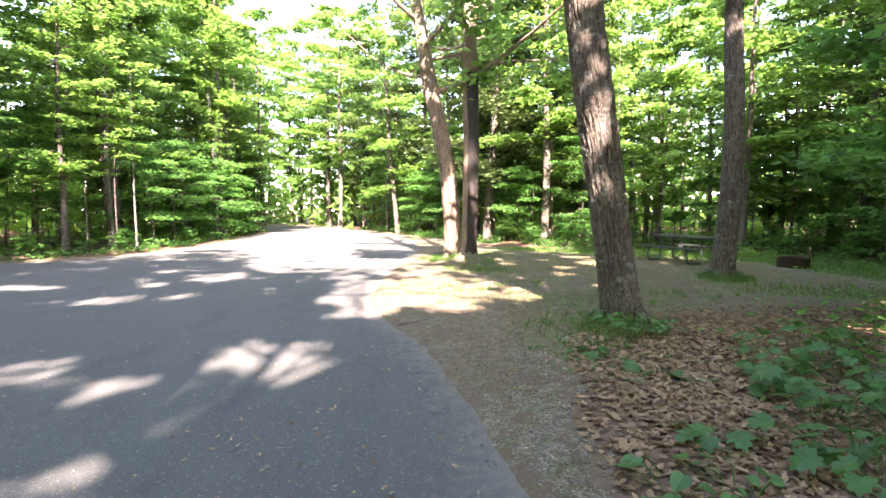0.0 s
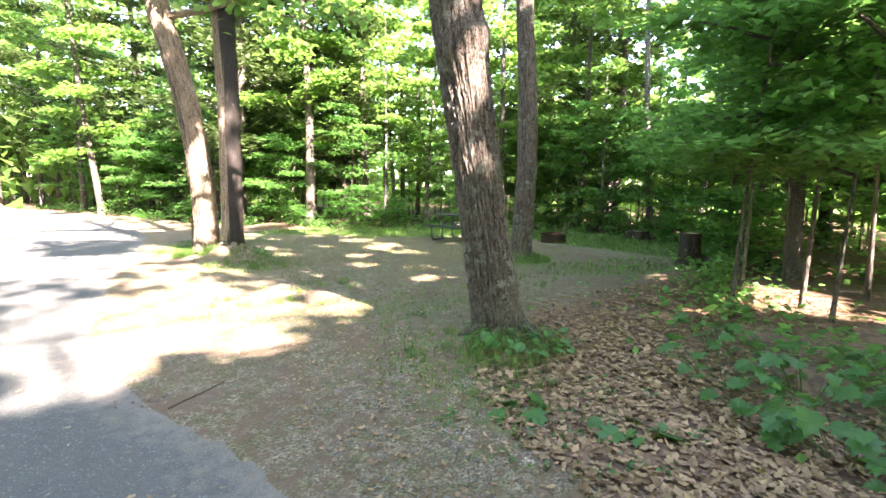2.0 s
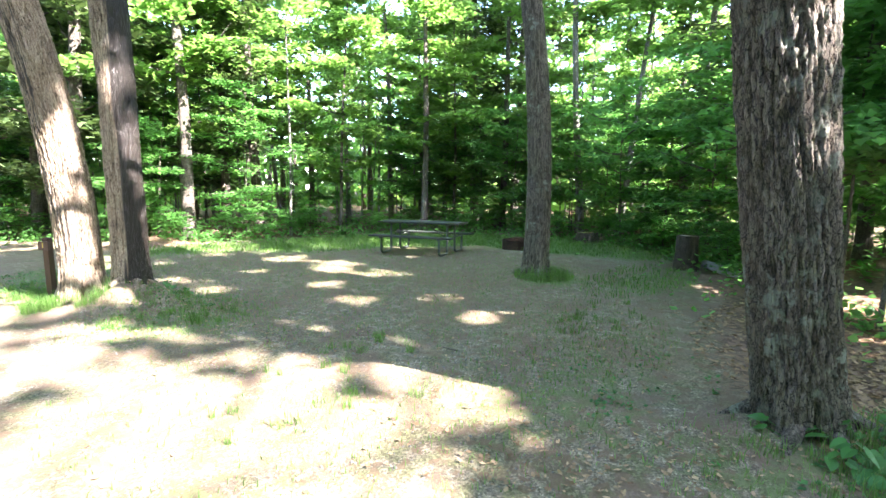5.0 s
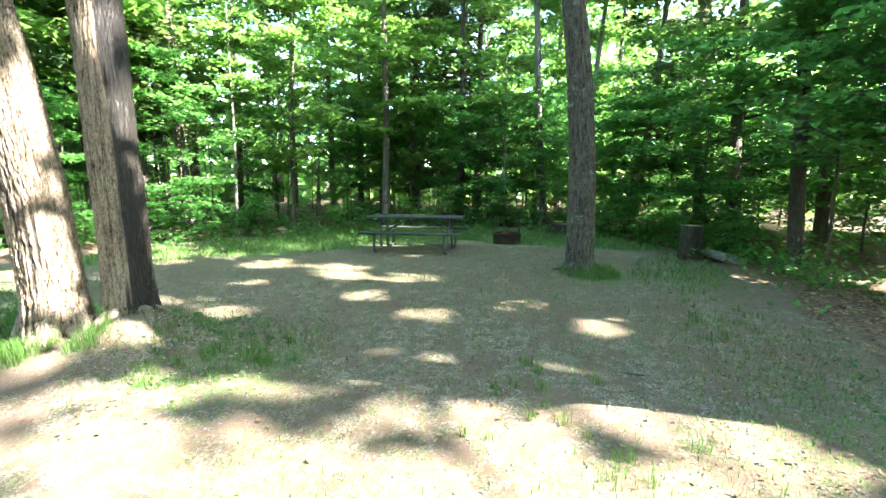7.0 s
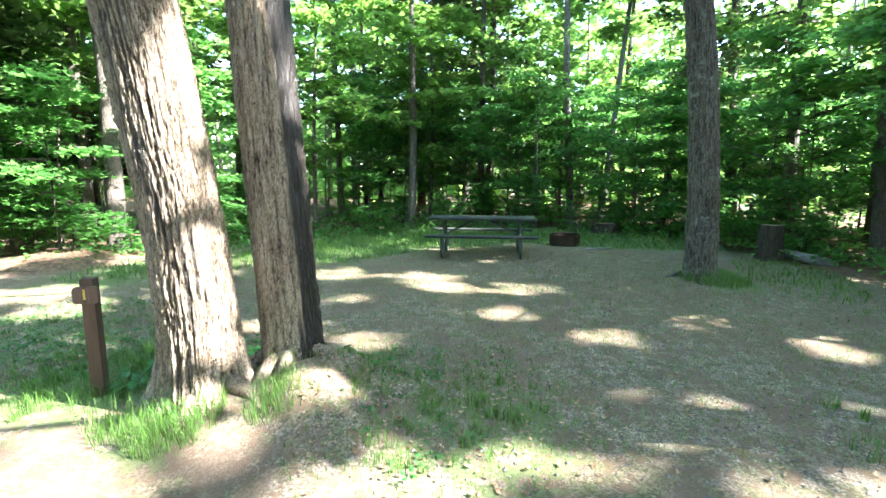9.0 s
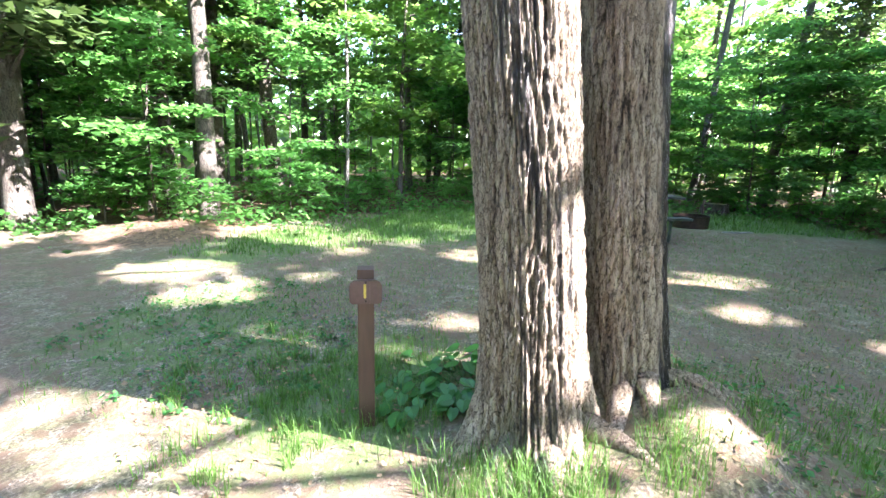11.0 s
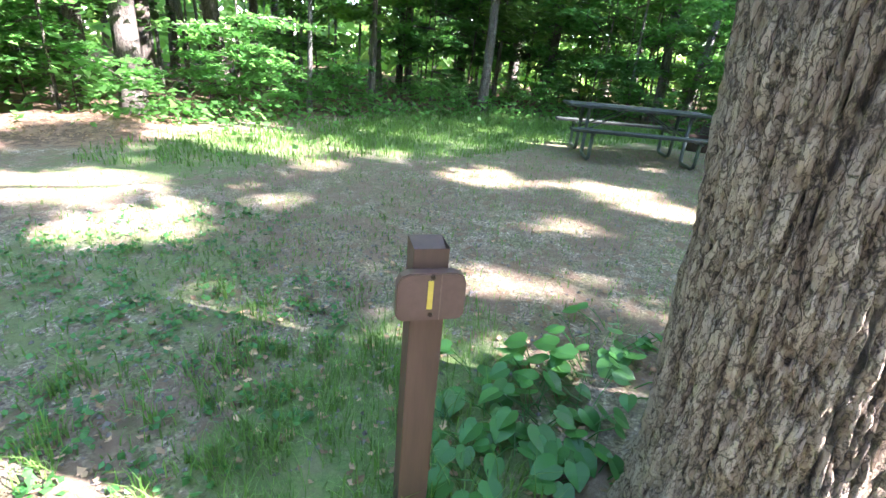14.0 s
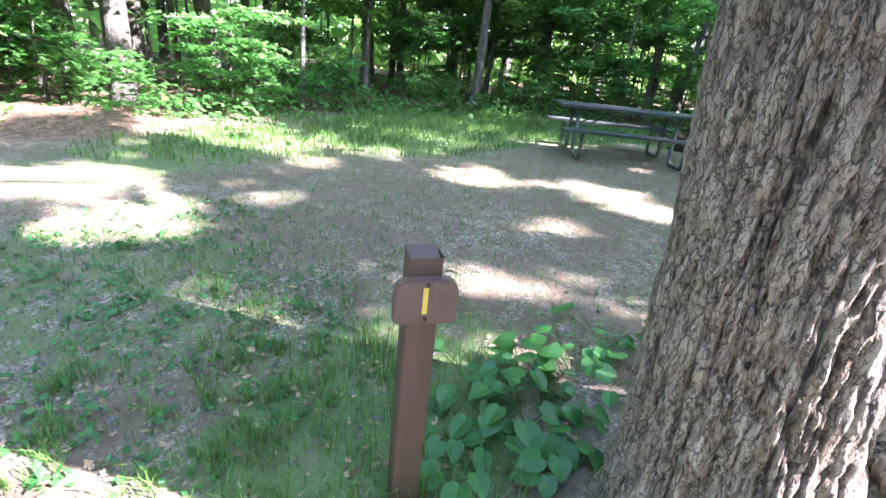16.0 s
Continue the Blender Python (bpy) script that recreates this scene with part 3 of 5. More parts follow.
# ---- trees ----
def bark_trunk(axis, radius, top, sides, rings, seed, depth, dark_gloss=None, freq=9.0, bottom=-0.15, flare=0.45, burls=(), along=0.45):
    """A trunk with furrowed bark in real relief: vertices, faces, ridge heights and dark glossy areas."""
    zs = bottom + (top - bottom) * np.linspace(0, 1, rings) ** 1.25
    V, ridge, darks = [], [], []
    for z in zs:
        cx, cy = axis(max(z, 0))
        r0 = radius(z)
        fl = flare * math.exp(-max(z, 0) / 0.22) * r0
        for k in range(sides):
            a = 2 * math.pi * k / sides
            ca, sa = math.cos(a), math.sin(a)
            lobes = 0.55 + 0.45 * math.sin(4 * a + seed) + 0.3 * math.sin(7 * a + 2.1 * seed)
            warp = noise.noise((ca * 1.5 + seed, sa * 1.5, z * 1.1)) * 0.9
            p = (ca * freq * r0 * 4 + seed * 3.1 + warp, sa * freq * r0 * 4, z * freq * along + warp)
            n1 = abs(noise.noise(p))
            n2 = abs(noise.noise((p[0] * 2.3 + 7, p[1] * 2.3, p[2] * 1.6)))
            n0 = abs(noise.noise((p[0] * 0.42 + 3, p[1] * 0.42, p[2] * 0.3)))
            h = 0.34 * min(1.0, 3.6 * n0) + 0.36 * min(1.0, 3.4 * n1) + 0.2 * min(1.0, 3.4 * n2) + 0.22 * noise.noise((p[0] * 3.5, p[1] * 3.5, p[2] * 6))
            r = r0 * (1 + 0.05 * noise.noise((ca + seed, sa, z * 0.8))) + fl * lobes + depth * (h - 0.6)
            for ba, bz, br, bh in burls:
                da = math.atan2(math.sin(a - ba), math.cos(a - ba)) * r0
                r += bh * math.exp(-(da * da + (z - bz) ** 2) / (br * br))
            V.append((cx + r * ca, cy + r * sa, z))
            ridge.append(h)
            darks.append(dark_gloss(a, z) if dark_gloss else 0.0)
    F = []
    for i in range(rings - 1):
        for k in range(sides):
            j = (k + 1) % sides
            F.append((i * sides + k, i * sides + j, (i + 1) * sides + j, (i + 1) * sides + k))
    return V, F, ridge, darks


def limb_points(start, yaw, rise, length, rng, n=6):
    p = Vector(start)
    out = [tuple(p)]
    for i in range(n):
        yaw += rng.normal(0, 0.18)
        rise += rng.normal(0, 0.12)
        p = p + Vector((math.cos(yaw) * math.cos(rise), math.sin(yaw) * math.cos(rise), math.sin(rise))) * (length / n)
        out.append(tuple(p))
    return out


def spray(points, rng, per, spread, flat=0.25):
    """Leaf places scattered in flat sprays round points."""
    c = np.repeat(np.asarray(points), per, 0)
    n = len(c)
    a, r = rng.uniform(0, 2 * np.pi, n), spread * np.sqrt(rng.uniform(0, 1, n))
    return c + np.stack([r * np.cos(a), r * np.sin(a), rng.normal(0, flat * spread, n) - 0.25 * r * r / spread], 1)


def crown_points(base, low, high, reach, limbs, rng, n_spray, shape=1.0, layered=False, limb_sides=5):
    """Limbs of a crown and the centres of its sprays."""
    tubes, tips = [], []
    for k in range(limbs):
        f = (k + rng.uniform(0, 1)) / limbs
        z = low + (high - low) * f
        yaw = k * 2.4 + rng.uniform(-0.5, 0.5)
        length = reach * (0.55 + 0.45 * math.sin(math.pi * (0.2 + 0.75 * f))) * rng.uniform(0.7, 1.1) * shape
        x, y = base(z)
        pts = limb_points((x, y, z), yaw, rng.uniform(-0.05, 0.3) if layered else rng.uniform(0.05, 0.6), length, rng)
        r = 0.012 + 0.014 * length
        tubes.append(tube(pts, [r * (1 - 0.85 * i / 6) for i in range(7)], limb_sides, False))
        for i in range(n_spray):
            u = rng.uniform(0.25, 1.05) * 6
            q = np.array(pts[min(int(u), 6)])
            tips.append(q + rng.normal(0, 0.28 * length / 2.2, 3) * (1, 1, 0.14 if layered else 0.55))
    return tubes, np.array(tips)


def big_tree(name, label, axis, radius, top, sides, rings, seed, bark, depth, crown, dark_gloss=None, burls=(), limbs=16, per=20, leaf=0.21, flare=0.45, freq=13.0):
    """One of the clearing's own trees: furrowed trunk, upper trunk, limbs and crown."""
    rng = np.random.RandomState(seed)
    x0, y0 = axis(0)
    tree = thing(name, Matrix.Identity(4), label, "tree")
    V, F, ridge, darks = bark_trunk(axis, radius, top, sides, rings, seed, depth, dark_gloss, freq, flare=flare, burls=burls)
    mesh_ob("trunk", V, F, bark, tree, {"ridge": ridge, "dark_gloss": darks}, True)
    for k in range(6):
        a = seed + k * 1.05 + rng.uniform(-0.3, 0.3)
        n, r1 = rng.uniform(0.25, 0.5), radius(0)
        pts = []
        for u in np.linspace(0, 1, 7):
            q = r1 * 0.75 + n * u
            b = a + 0.35 * u * math.sin(seed + k)
            x, y = x0 + q * math.cos(b), y0 + q * math.sin(b)
            pts.append((x, y, ground_z(x, y) + 0.06 * (1 - u) ** 2 - 0.035 * u))
        v, f = tube(pts, [0.07 * (1 - 0.75 * u) for u in np.linspace(0, 1, 7)], 10)
        v = [tuple(Vector(q) + noise.noise_vector((q[0] * 14, q[1] * 14, q[2] * 14)) * 0.012) for q in v]
        mesh_ob("root", v, f, bark, tree, {"ridge": [0.5 + 0.5 * noise.noise((q[0] * 40, q[1] * 40, q[2] * 40)) for q in v], "dark_gloss": [0.0] * len(v)}, True)
    low, high, reach = crown
    zs = np.linspace(top - 0.05, high, 9)
    pts = [(*axis(z), z) for z in zs]
    up = tube(pts, [max(0.03, radius(top) * (1 - (z - top) / (high - top) * 0.85)) for z in zs], 14)
    ob = mesh_ob("upper_trunk", up[0], up[1], bark, tree, {"ridge": [0.6] * len(up[0]), "dark_gloss": [0.0] * len(up[0])}, True)
    tubes, tips = crown_points(axis, low, high, reach, limbs, rng, 26)
    for v, f in tubes:
        mesh_ob("limb", v, f, bark, tree, {"ridge": [0.5] * len(v), "dark_gloss": [0.0] * len(v)}, True)
    P = spray(tips, rng, per, 0.55)
    P = P[~sunlit(P)]
    P = P[(P[:, 2] > low - 1.2)]
    v, f = leaf_cloud(P, leaf, rng)
    mesh_ob("crown", v, f, M_LEAF, tree)
    return tree


def axis_of(x0, y0, lx, ly, qx, qy, knee=5.0):
    def axis(z):
        k = min(z, knee)
        s = z - k
        return (x0 + lx * k + qx * k * k + (lx + 2 * qx * knee) * s * 0.6, y0 + ly * k + qy * k * k + (ly + 2 * qy * knee) * s * 0.6)
    return axis


def wet_twin(a, z):
    # sap stain running down the flank
    c = -2.75 + 0.10 * math.sin(z * 2.2) + 0.25 * noise.noise((z * 1.3, 4.0, 1.0))
    d = math.atan2(math.sin(a - c), math.cos(a - c))
    edge = 0.12 + 1.1 * noise.noise((math.cos(a) * 20, math.sin(a) * 20, z * 1.5)) - d * d * 1.2 - 0.25 * max(0.0, 0.7 - z)
    return 0.9 * max(0.0, min(1.0, edge * 4))


def dark_flank(a, z):
    # black and glossier over one broad flank, with an uneven edge
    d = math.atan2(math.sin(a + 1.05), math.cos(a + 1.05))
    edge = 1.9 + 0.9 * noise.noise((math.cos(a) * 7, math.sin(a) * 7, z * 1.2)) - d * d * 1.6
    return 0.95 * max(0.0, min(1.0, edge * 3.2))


A_AXIS = axis_of(2.443, 6.2077, -0.1202, 0.1256, -0.0016, -0.0094)
B1_AXIS = axis_of(0.275, 13.82, 0.0308, 0.0728, -0.0311, 0.0033)
B2_AXIS = axis_of(0.7299, 13.4278, 0.0456, 0.1196, -0.0067, -0.0084)
C_AXIS = axis_of(6.16, 10.283, 0.0953, 0.0004, -0.0073, 0.0159)
big_tree("maple_tree", "stout maple with shaggy bark and a round burl", A_AXIS, lambda z: 0.238 + 0.003 * z, 5.5, 200, 200, 3, M_BARK, 0.05,
         (5.2, 13.0, 4.2), None, [(-1.9, 3.0, 0.16, 0.085), (-2.5, 2.85, 0.14, 0.06), (-1.2, 3.05, 0.15, 0.05)], limbs=14, flare=0.42)
big_tree("maple_tree", "leaning twin maple with furrowed tan bark and dark sap stain", B1_AXIS, lambda z: 0.245 - 0.004 * z, 5.5, 270, 260, 5, M_BARK_TAN, 0.036,
         (4.8, 12.5, 6.0), wet_twin, limbs=14, freq=15.0, flare=0.95)
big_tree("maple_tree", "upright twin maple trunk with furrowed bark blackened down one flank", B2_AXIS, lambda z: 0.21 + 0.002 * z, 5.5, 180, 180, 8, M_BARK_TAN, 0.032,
         (5.2, 13.5, 4.4), dark_flank, limbs=14, freq=14.0, flare=0.8)
big_tree("maple_tree", "slim grey maple standing in a tuft of grass", C_AXIS, lambda z: 0.228 - 0.008 * z, 6.0, 110, 110, 11, M_BARK, 0.026,
         (6.2, 13.5, 3.6), None, limbs=12)


def plain_tree(name, label, seed, r, tall, low, reach, limbs, per, leaf, bark, leaves, n_spray=14, bend=0.25, sides=10, spread=0.6, tilt=0.55, droop=False, category="tree", layered=False):
    """A forest tree about the origin: trunk, limbs joined to it, crown."""
    rng = np.random.RandomState(seed)
    bx, by = rng.normal(0, bend, 2)
    ph = rng.uniform(0, 6)

    def axis(z):
        return (bx * z / 10 + 0.06 * bend * 4 * math.sin(z * 0.5 + ph) * min(1, z / 3), by * z / 10 + 0.05 * bend * 4 * math.sin(z * 0.4 + ph * 2) * min(1, z / 3))
    tree = thing(name, Matrix.Identity(4), label, category)
    zs = np.concatenate([[-0.2, 0.1, 0.35], np.linspace(0.9, tall, 14)])
    rad = [r * (1.35 if z < 0 else 1.2 if z < 0.2 else 1.05 if z < 0.5 else max(0.12, 1 - z / tall * 0.9)) for z in zs]
    v, f = tube([(*axis(max(z, 0)), z) for z in zs], rad, sides)
    if sides > 6:
        v = [(p[0] + 0.1 * r * noise.noise((p[0] * 9, p[1] * 9, p[2] * 2)), p[1] + 0.1 * r * noise.noise((p[0] * 9, p[1] * 9 + 5, p[2] * 2)), p[2]) for p in v]
    rd = [0.5 + 0.5 * noise.noise((p[0] * 30, p[1] * 30, p[2] * 6)) for p in v]
    mesh_ob("trunk", v, f, bark, tree, {"ridge": rd, "dark_gloss": [0.0] * len(v)}, True)
    tubes, tips = crown_points(axis, low, tall, reach, limbs, rng, n_spray, 1.0, layered, 3)
    v, f = join(tubes)
    tagged(mesh_ob("branchwork", v, f, bark, tree, {"ridge": [0.45] * len(v), "dark_gloss": [0.0] * len(v)}, True), kind="stuff")
    P = spray(tips, rng, per, spread, 0.07 if layered else 0.12 if droop else 0.25)
    P = P[P[:, 2] > 0.3]
    return tree, P, rng


def forest_tree(*args, **kw):
    leaf, leaves, tilt = args[9], args[11], kw.get("tilt", 0.4)
    tree, P, rng = plain_tree(*args, **kw)
    v, f = leaf_flakes(P, leaf, rng, tilt)
    mesh_ob("crown", v, f, leaves, tree)
    return tree


def canopy_tree(x, y, *args, **kw):
    """A tree whose crown leaves the gaps that let the sun through."""
    leaf, leaves = args[9], args[11]
    tree, P, rng = plain_tree(*args, **kw)
    P = P[~sunlit(P + (x, y, 0), 0.06 + 0.28 * leaf)]
    v, f = leaf_flakes(P, leaf, rng, 0.55)
    mesh_ob("crown", v, f, leaves, tree)
    tree.matrix_world = pose(x, y, ground_z(x, y))
    return tree


def at(x, y, turn=0.0, s=1.0, lean=0.0, lean_to=0.0):
    return pose(x, y, ground_z(x, y)) @ pose(0, 0, 0, 0, 0, lean_to) @ pose(0, 0, 0, 0, lean, 0) @ pose(0, 0, 0, 0, 0, turn) @ Matrix.Scale(s, 4)


# forest kinds, each built once and then copied
KINDS = [
    forest_tree("forest_tree", "tall slender hardwood with a leafy green crown", 31, 0.15, 16.0, 3.0, 2.8, 19, 26, 0.21, M_BARK_GREY, M_LEAF, layered=True),
    forest_tree("forest_tree", "tall hardwood with grey bark and layered green leaves", 32, 0.19, 17.0, 4.2, 3.2, 19, 26, 0.22, M_BARK_GREY, M_LEAF, layered=True),
    forest_tree("forest_tree", "straight pale-barked tree with a high thin crown", 33, 0.13, 17.0, 7.0, 2.2, 14, 26, 0.21, M_BARK_PALE, M_LEAF),
    forest_tree("forest_tree", "young hardwood leafed from low down", 34, 0.08, 11.0, 1.8, 2.2, 19, 26, 0.17, M_BARK_GREY, M_LEAF, layered=True),
]
CONIFER = forest_tree("hemlock_tree", "dark hemlock with drooping flat needle sprays", 35, 0.19, 16.0, 1.6, 2.6, 34, 28, 0.19, M_BARK_GREY, M_LEAF_FIR, droop=True, tilt=0.4)
POLES = [
    forest_tree("pole_tree", "thin bare-stemmed young tree in deep shade", 41, 0.045, 8.5, 4.0, 1.1, 6, 12, 0.23, M_BARK_GREY, M_LEAF, 6, 0.4, 6, layered=True),
    forest_tree("pole_tree", "thin grey pole-sized trunk with few leaves", 42, 0.06, 9.5, 5.0, 1.2, 6, 12, 0.23, M_BARK_PALE, M_LEAF, 6, 0.3, 6, layered=True),
]
SAPLINGS = [
    forest_tree("sapling", "leafy maple sapling in flat green layers", 51, 0.022, 3.2, 0.6, 1.2, 11, 22, 0.11, M_BARK_GREY, M_LEAF_LOW, 11, 0.3, 5, 0.42, category="young tree", layered=True),
    forest_tree("sapling", "broad leafy sapling at the forest edge", 52, 0.03, 5.2, 1.0, 1.8, 13, 24, 0.125, M_BARK_GREY, M_LEAF_LOW, 12, 0.3, 5, 0.5, category="young tree", layered=True),
    forest_tree("sapling", "thin-stemmed young maple with leaves above a bare stem", 54, 0.028, 5.6, 1.7, 1.9, 15, 26, 0.12, M_BARK_GREY, M_LEAF_LOW, 13, 0.25, 6, 0.45, category="young tree", layered=True),
    forest_tree("sapling", "low leafy shrub of maple shoots", 53, 0.012, 1.3, 0.12, 0.6, 9, 16, 0.095, M_BARK_GREY, M_LEAF_LOW, 8, 0.3, 5, 0.3, category="young tree", layered=True),
]

# trees that the walk passes in sight, where they stand
placed = [(2, 16.8, 12.7, 40, 1.0, 5, 330), (2, 16.6, 10.6, 160, 1.1, 5, 300), (1, 12.6, 7.75, 20, 0.9, 3, 0), (0, 10.2, 6.7, 220, 1.0, 4, 40), (1, 13.5, 5.7, 20, 1.0, 2, 0), (1, 4.75, 21.9, 70, 1.15, 2, 100), (0, 5.5, 24.2, 130, 1.0, 1, 40), (1, 4.9, 30.0, 10, 1.2, 0, 0),
          (0, 11.5, 18.0, 10, 0.9, 1, 0), (1, -12.9, 15.9, 200, 0.6, 1, 0), (2, -13.4, 18.9, 0, 0.8, 2, 0), (1, -13.7, 29.1, 40, 1.2, 2, 90), (0, -14.4, 31.4, 90, 1.0, 0, 0),
          (1, -13.9, 36.3, 140, 1.1, 0, 0), (0, -16.4, 31, 10, 1.0, 0, 0), (1, 2.6, 24.8, 0, 0.9, 2, 0), (3, 9.2, 20.0, 50, 0.9, 2, 0), (0, 15.2, 17.0, 0, 1.0, 2, 0),
          (1, -12.3, 50.5, 0, 1.5, 0, 0), (0, -16.8, 60, 30, 1.6, 0, 0), (1, -20, 62.5, 80, 1.6, 0, 0), (0, -13.8, 57, 130, 1.5, 0, 0), (1, -10.2, 46.5, 190, 1.4, 0, 0), (0, -24, 65, 10, 1.6, 0, 0),
          (0, -3.2, 33.0, 20, 1.15, 5, 200), (1, -14.8, 21.2, 0, 1.0, 0, 0), (0, -18.0, 16.5, 60, 1.1, 0, 0), (1, -19.6, 12.6, 120, 1.1, 0, 0), (0, -16.6, 14.4, 160, 1.1, 0, 0), (1, -17.0, 24.5, 200, 1.1, 0, 0), (0, -19.3, 37.2, 240, 1.2, 0, 0), (1, -15.9, 22.4, 30, 0.9, 1, 0)]
spots = []
front_saplings = [(5.98, 5.7, 1.0), (6.76, 5.2, 1.15), (6.3, 4.7, 0.95), (6.95, 6.07, 1.0), (8.4, 5.0, 1.2), (9.1, 6.4, 1.0)]
first = {}


def put(kind, m, group):
    """The first of a kind is moved, the rest are copies."""
    ob = kind
    if kind.name in first:
        ob = copy_thing(kind, m)
    else:
        first[kind.name] = True
        kind.matrix_world = m
    tagged(ob, "", "", group)
    return ob


for k, x, y, turn, s, lean, lean_to in placed:
    put(KINDS[k], at(x, y, turn, s, lean, lean_to), "trees of the forest edge")
    spots.append((x, y))
for x, y, s in [(19.8, 19.3, 1.1), (19.2, 21.4, 1.0), (2.2, 23.4, 1.0), (7.2, 24.6, 0.9), (1.9, 27.0, 1.1), (-6.5, 44.5, 1.0), (-1.0, 35.0, 1.1), (16.5, 8.5, 0.9)]:
    put(CONIFER, at(x, y, 57 * x, s), "dark conifers")
    spots.append((x, y))


def scatter(count, gap, near, far, seed, box_, corridor=True):
    """Places in the woods, apart from each other and from the clearing."""
    rng = np.random.RandomState(seed)
    out = []
    border = CLEARING + CLEARING[:1]
    for _ in range(count * 60):
        if len(out) >= count:
            break
        x, y = rng.uniform(box_[0], box_[1]), rng.uniform(box_[2], box_[3])
        if inside(x, y, CLEARING):
            continue
        d = float(edge_distance(np.array([x]), np.array([y]), border)[0])
        if not near <= d <= far or (corridor and -13 < x < 15 and y < 12) or (0 < x < 9.6 and y < 8.5):
            continue
        if all((x - a) ** 2 + (y - b) ** 2 > gap * gap for a, b in out) and all((x - a) ** 2 + (y - b) ** 2 > 0.8 for a, b in spots):
            out.append((x, y))
    return out


rng0 = np.random.RandomState(77)
for x, y, sc in front_saplings:
    put(SAPLINGS[2], at(x, y, 71 * x, sc), "saplings beside the litter")
for x, y in scatter(54, 2.4, 1.0, 16, 101, (-34, 32, 9, 58)):
    k = rng0.choice([0, 1, 1, 2, 3, 3])
    put(KINDS[k], at(x, y, rng0.uniform(0, 360), rng0.uniform(0.8, 1.15), rng0.uniform(0, 4), rng0.uniform(0, 360)), "trees of the forest")
for x, y in scatter(22, 3.2, 15, 30, 102, (-50, 48, 10, 74)):
    put(KINDS[rng0.choice([0, 1])], at(x, y, rng0.uniform(0, 360), rng0.uniform(1.0, 1.3)), "trees of the forest")
for x, y in scatter(230, 0.7, 0.4, 14, 103, (-30, 26, 7, 56)):
    put(POLES[rng0.choice([0, 1])], at(x, y, rng0.uniform(0, 360), rng0.uniform(0.7, 1.1), rng0.uniform(0, 5), rng0.uniform(0, 360)), "thin poles of the forest")
for x, y in scatter(125, 0.8, 0.2, 5.0, 104, (-22, 22, 5, 40), False):
    k = rng0.choice([0, 1, 1, 3])
    put(SAPLINGS[k], at(x, y, rng0.uniform(0, 360), rng0.uniform(0.75, 1.2)), "saplings of the forest edge")
for x, y in scatter(36, 1.0, 0.6, 11.0, 107, (9.6, 22, -3, 14), False):
    put(SAPLINGS[rng0.choice([0, 1])], at(x, y, rng0.uniform(0, 360), rng0.uniform(0.8, 1.3)), "saplings of the forest edge")
for x, y in scatter(36, 1.2, 4.0, 14.0, 106, (-30, 28, 9, 48)):
    put(SAPLINGS[1], at(x, y, rng0.uniform(0, 360), rng0.uniform(1.0, 1.6)), "saplings of the deep forest")
for x, y in scatter(44, 0.6, 0.0, 1.0, 105, (-1, 16, 6, 27), False):
    put(SAPLINGS[3], at(x, y, rng0.uniform(0, 360), rng0.uniform(0.6, 1.2)), "shrubs of the forest edge")

for k, x, y, sc in [(0, -20.0, 20.5, 1.2), (1, -22.0, 27.0, 1.25), (0, -19.0, 32.5, 1.2), (1, -24.0, 36.0, 1.3), (1, -6.0, 60.0, 1.4), (0, -13.0, 67.0, 1.5), (1, -18.5, 42.0, 1.15), (0, -22.5, 47.5, 1.2), (1, -21.0, 39.0, 1.2), (0, -10.0, 53.0, 1.2), (1, -20.5, 68.0, 1.5), (3, -16.6, 34.0, 1.1), (3, -15.6, 27.0, 1.0), (0, 23.0, 12.3, 1.1), (1, 26.0, 15.8, 1.15)]:
    put(KINDS[k], at(x, y, 83 * x, sc), "trees of the forest")

# trees added behind and beside the walk, mostly out of view, to shade it
canopy = [(3.9, -3.0), (5.6, 1.2), (9.4, 0.4), (6.6, -4.4), (10.8, -3.6), (4.6, -8.2), (8.6, -9.0), (2.6, -12.6), (-2.5, -13.0),
          (-7.5, -13.0), (-12.5, -12.6), (-17.0, -9.0), (0.2, -9.8), (-4.6, -9.6), (-9.8, -9.4), (6.0, -14.0), (12.0, -12.0), (-16.5, -5.5), (-16.2, -1.0), (-15.6, 2.6), (-15.4, 6.4), (-15.8, 10.2), (-19.4, 5.2), (-18.4, 9.6)]
for i, (x, y) in enumerate(canopy):
    back = y < -2 or x < -10
    canopy_tree(x, y, "forest_tree", "tall hardwood with a broad crown shading the road", 200 + i, 0.17, 22.5 if back else 16.0, 5.0 if back else 7.0, 4.4 if back else 3.4,
                20 if back else 15, 17 if back else 22, 0.5 if back else 0.22, M_BARK_GREY, M_LEAF, n_spray=14 if back else 9, spread=0.9 if back else 0.7)


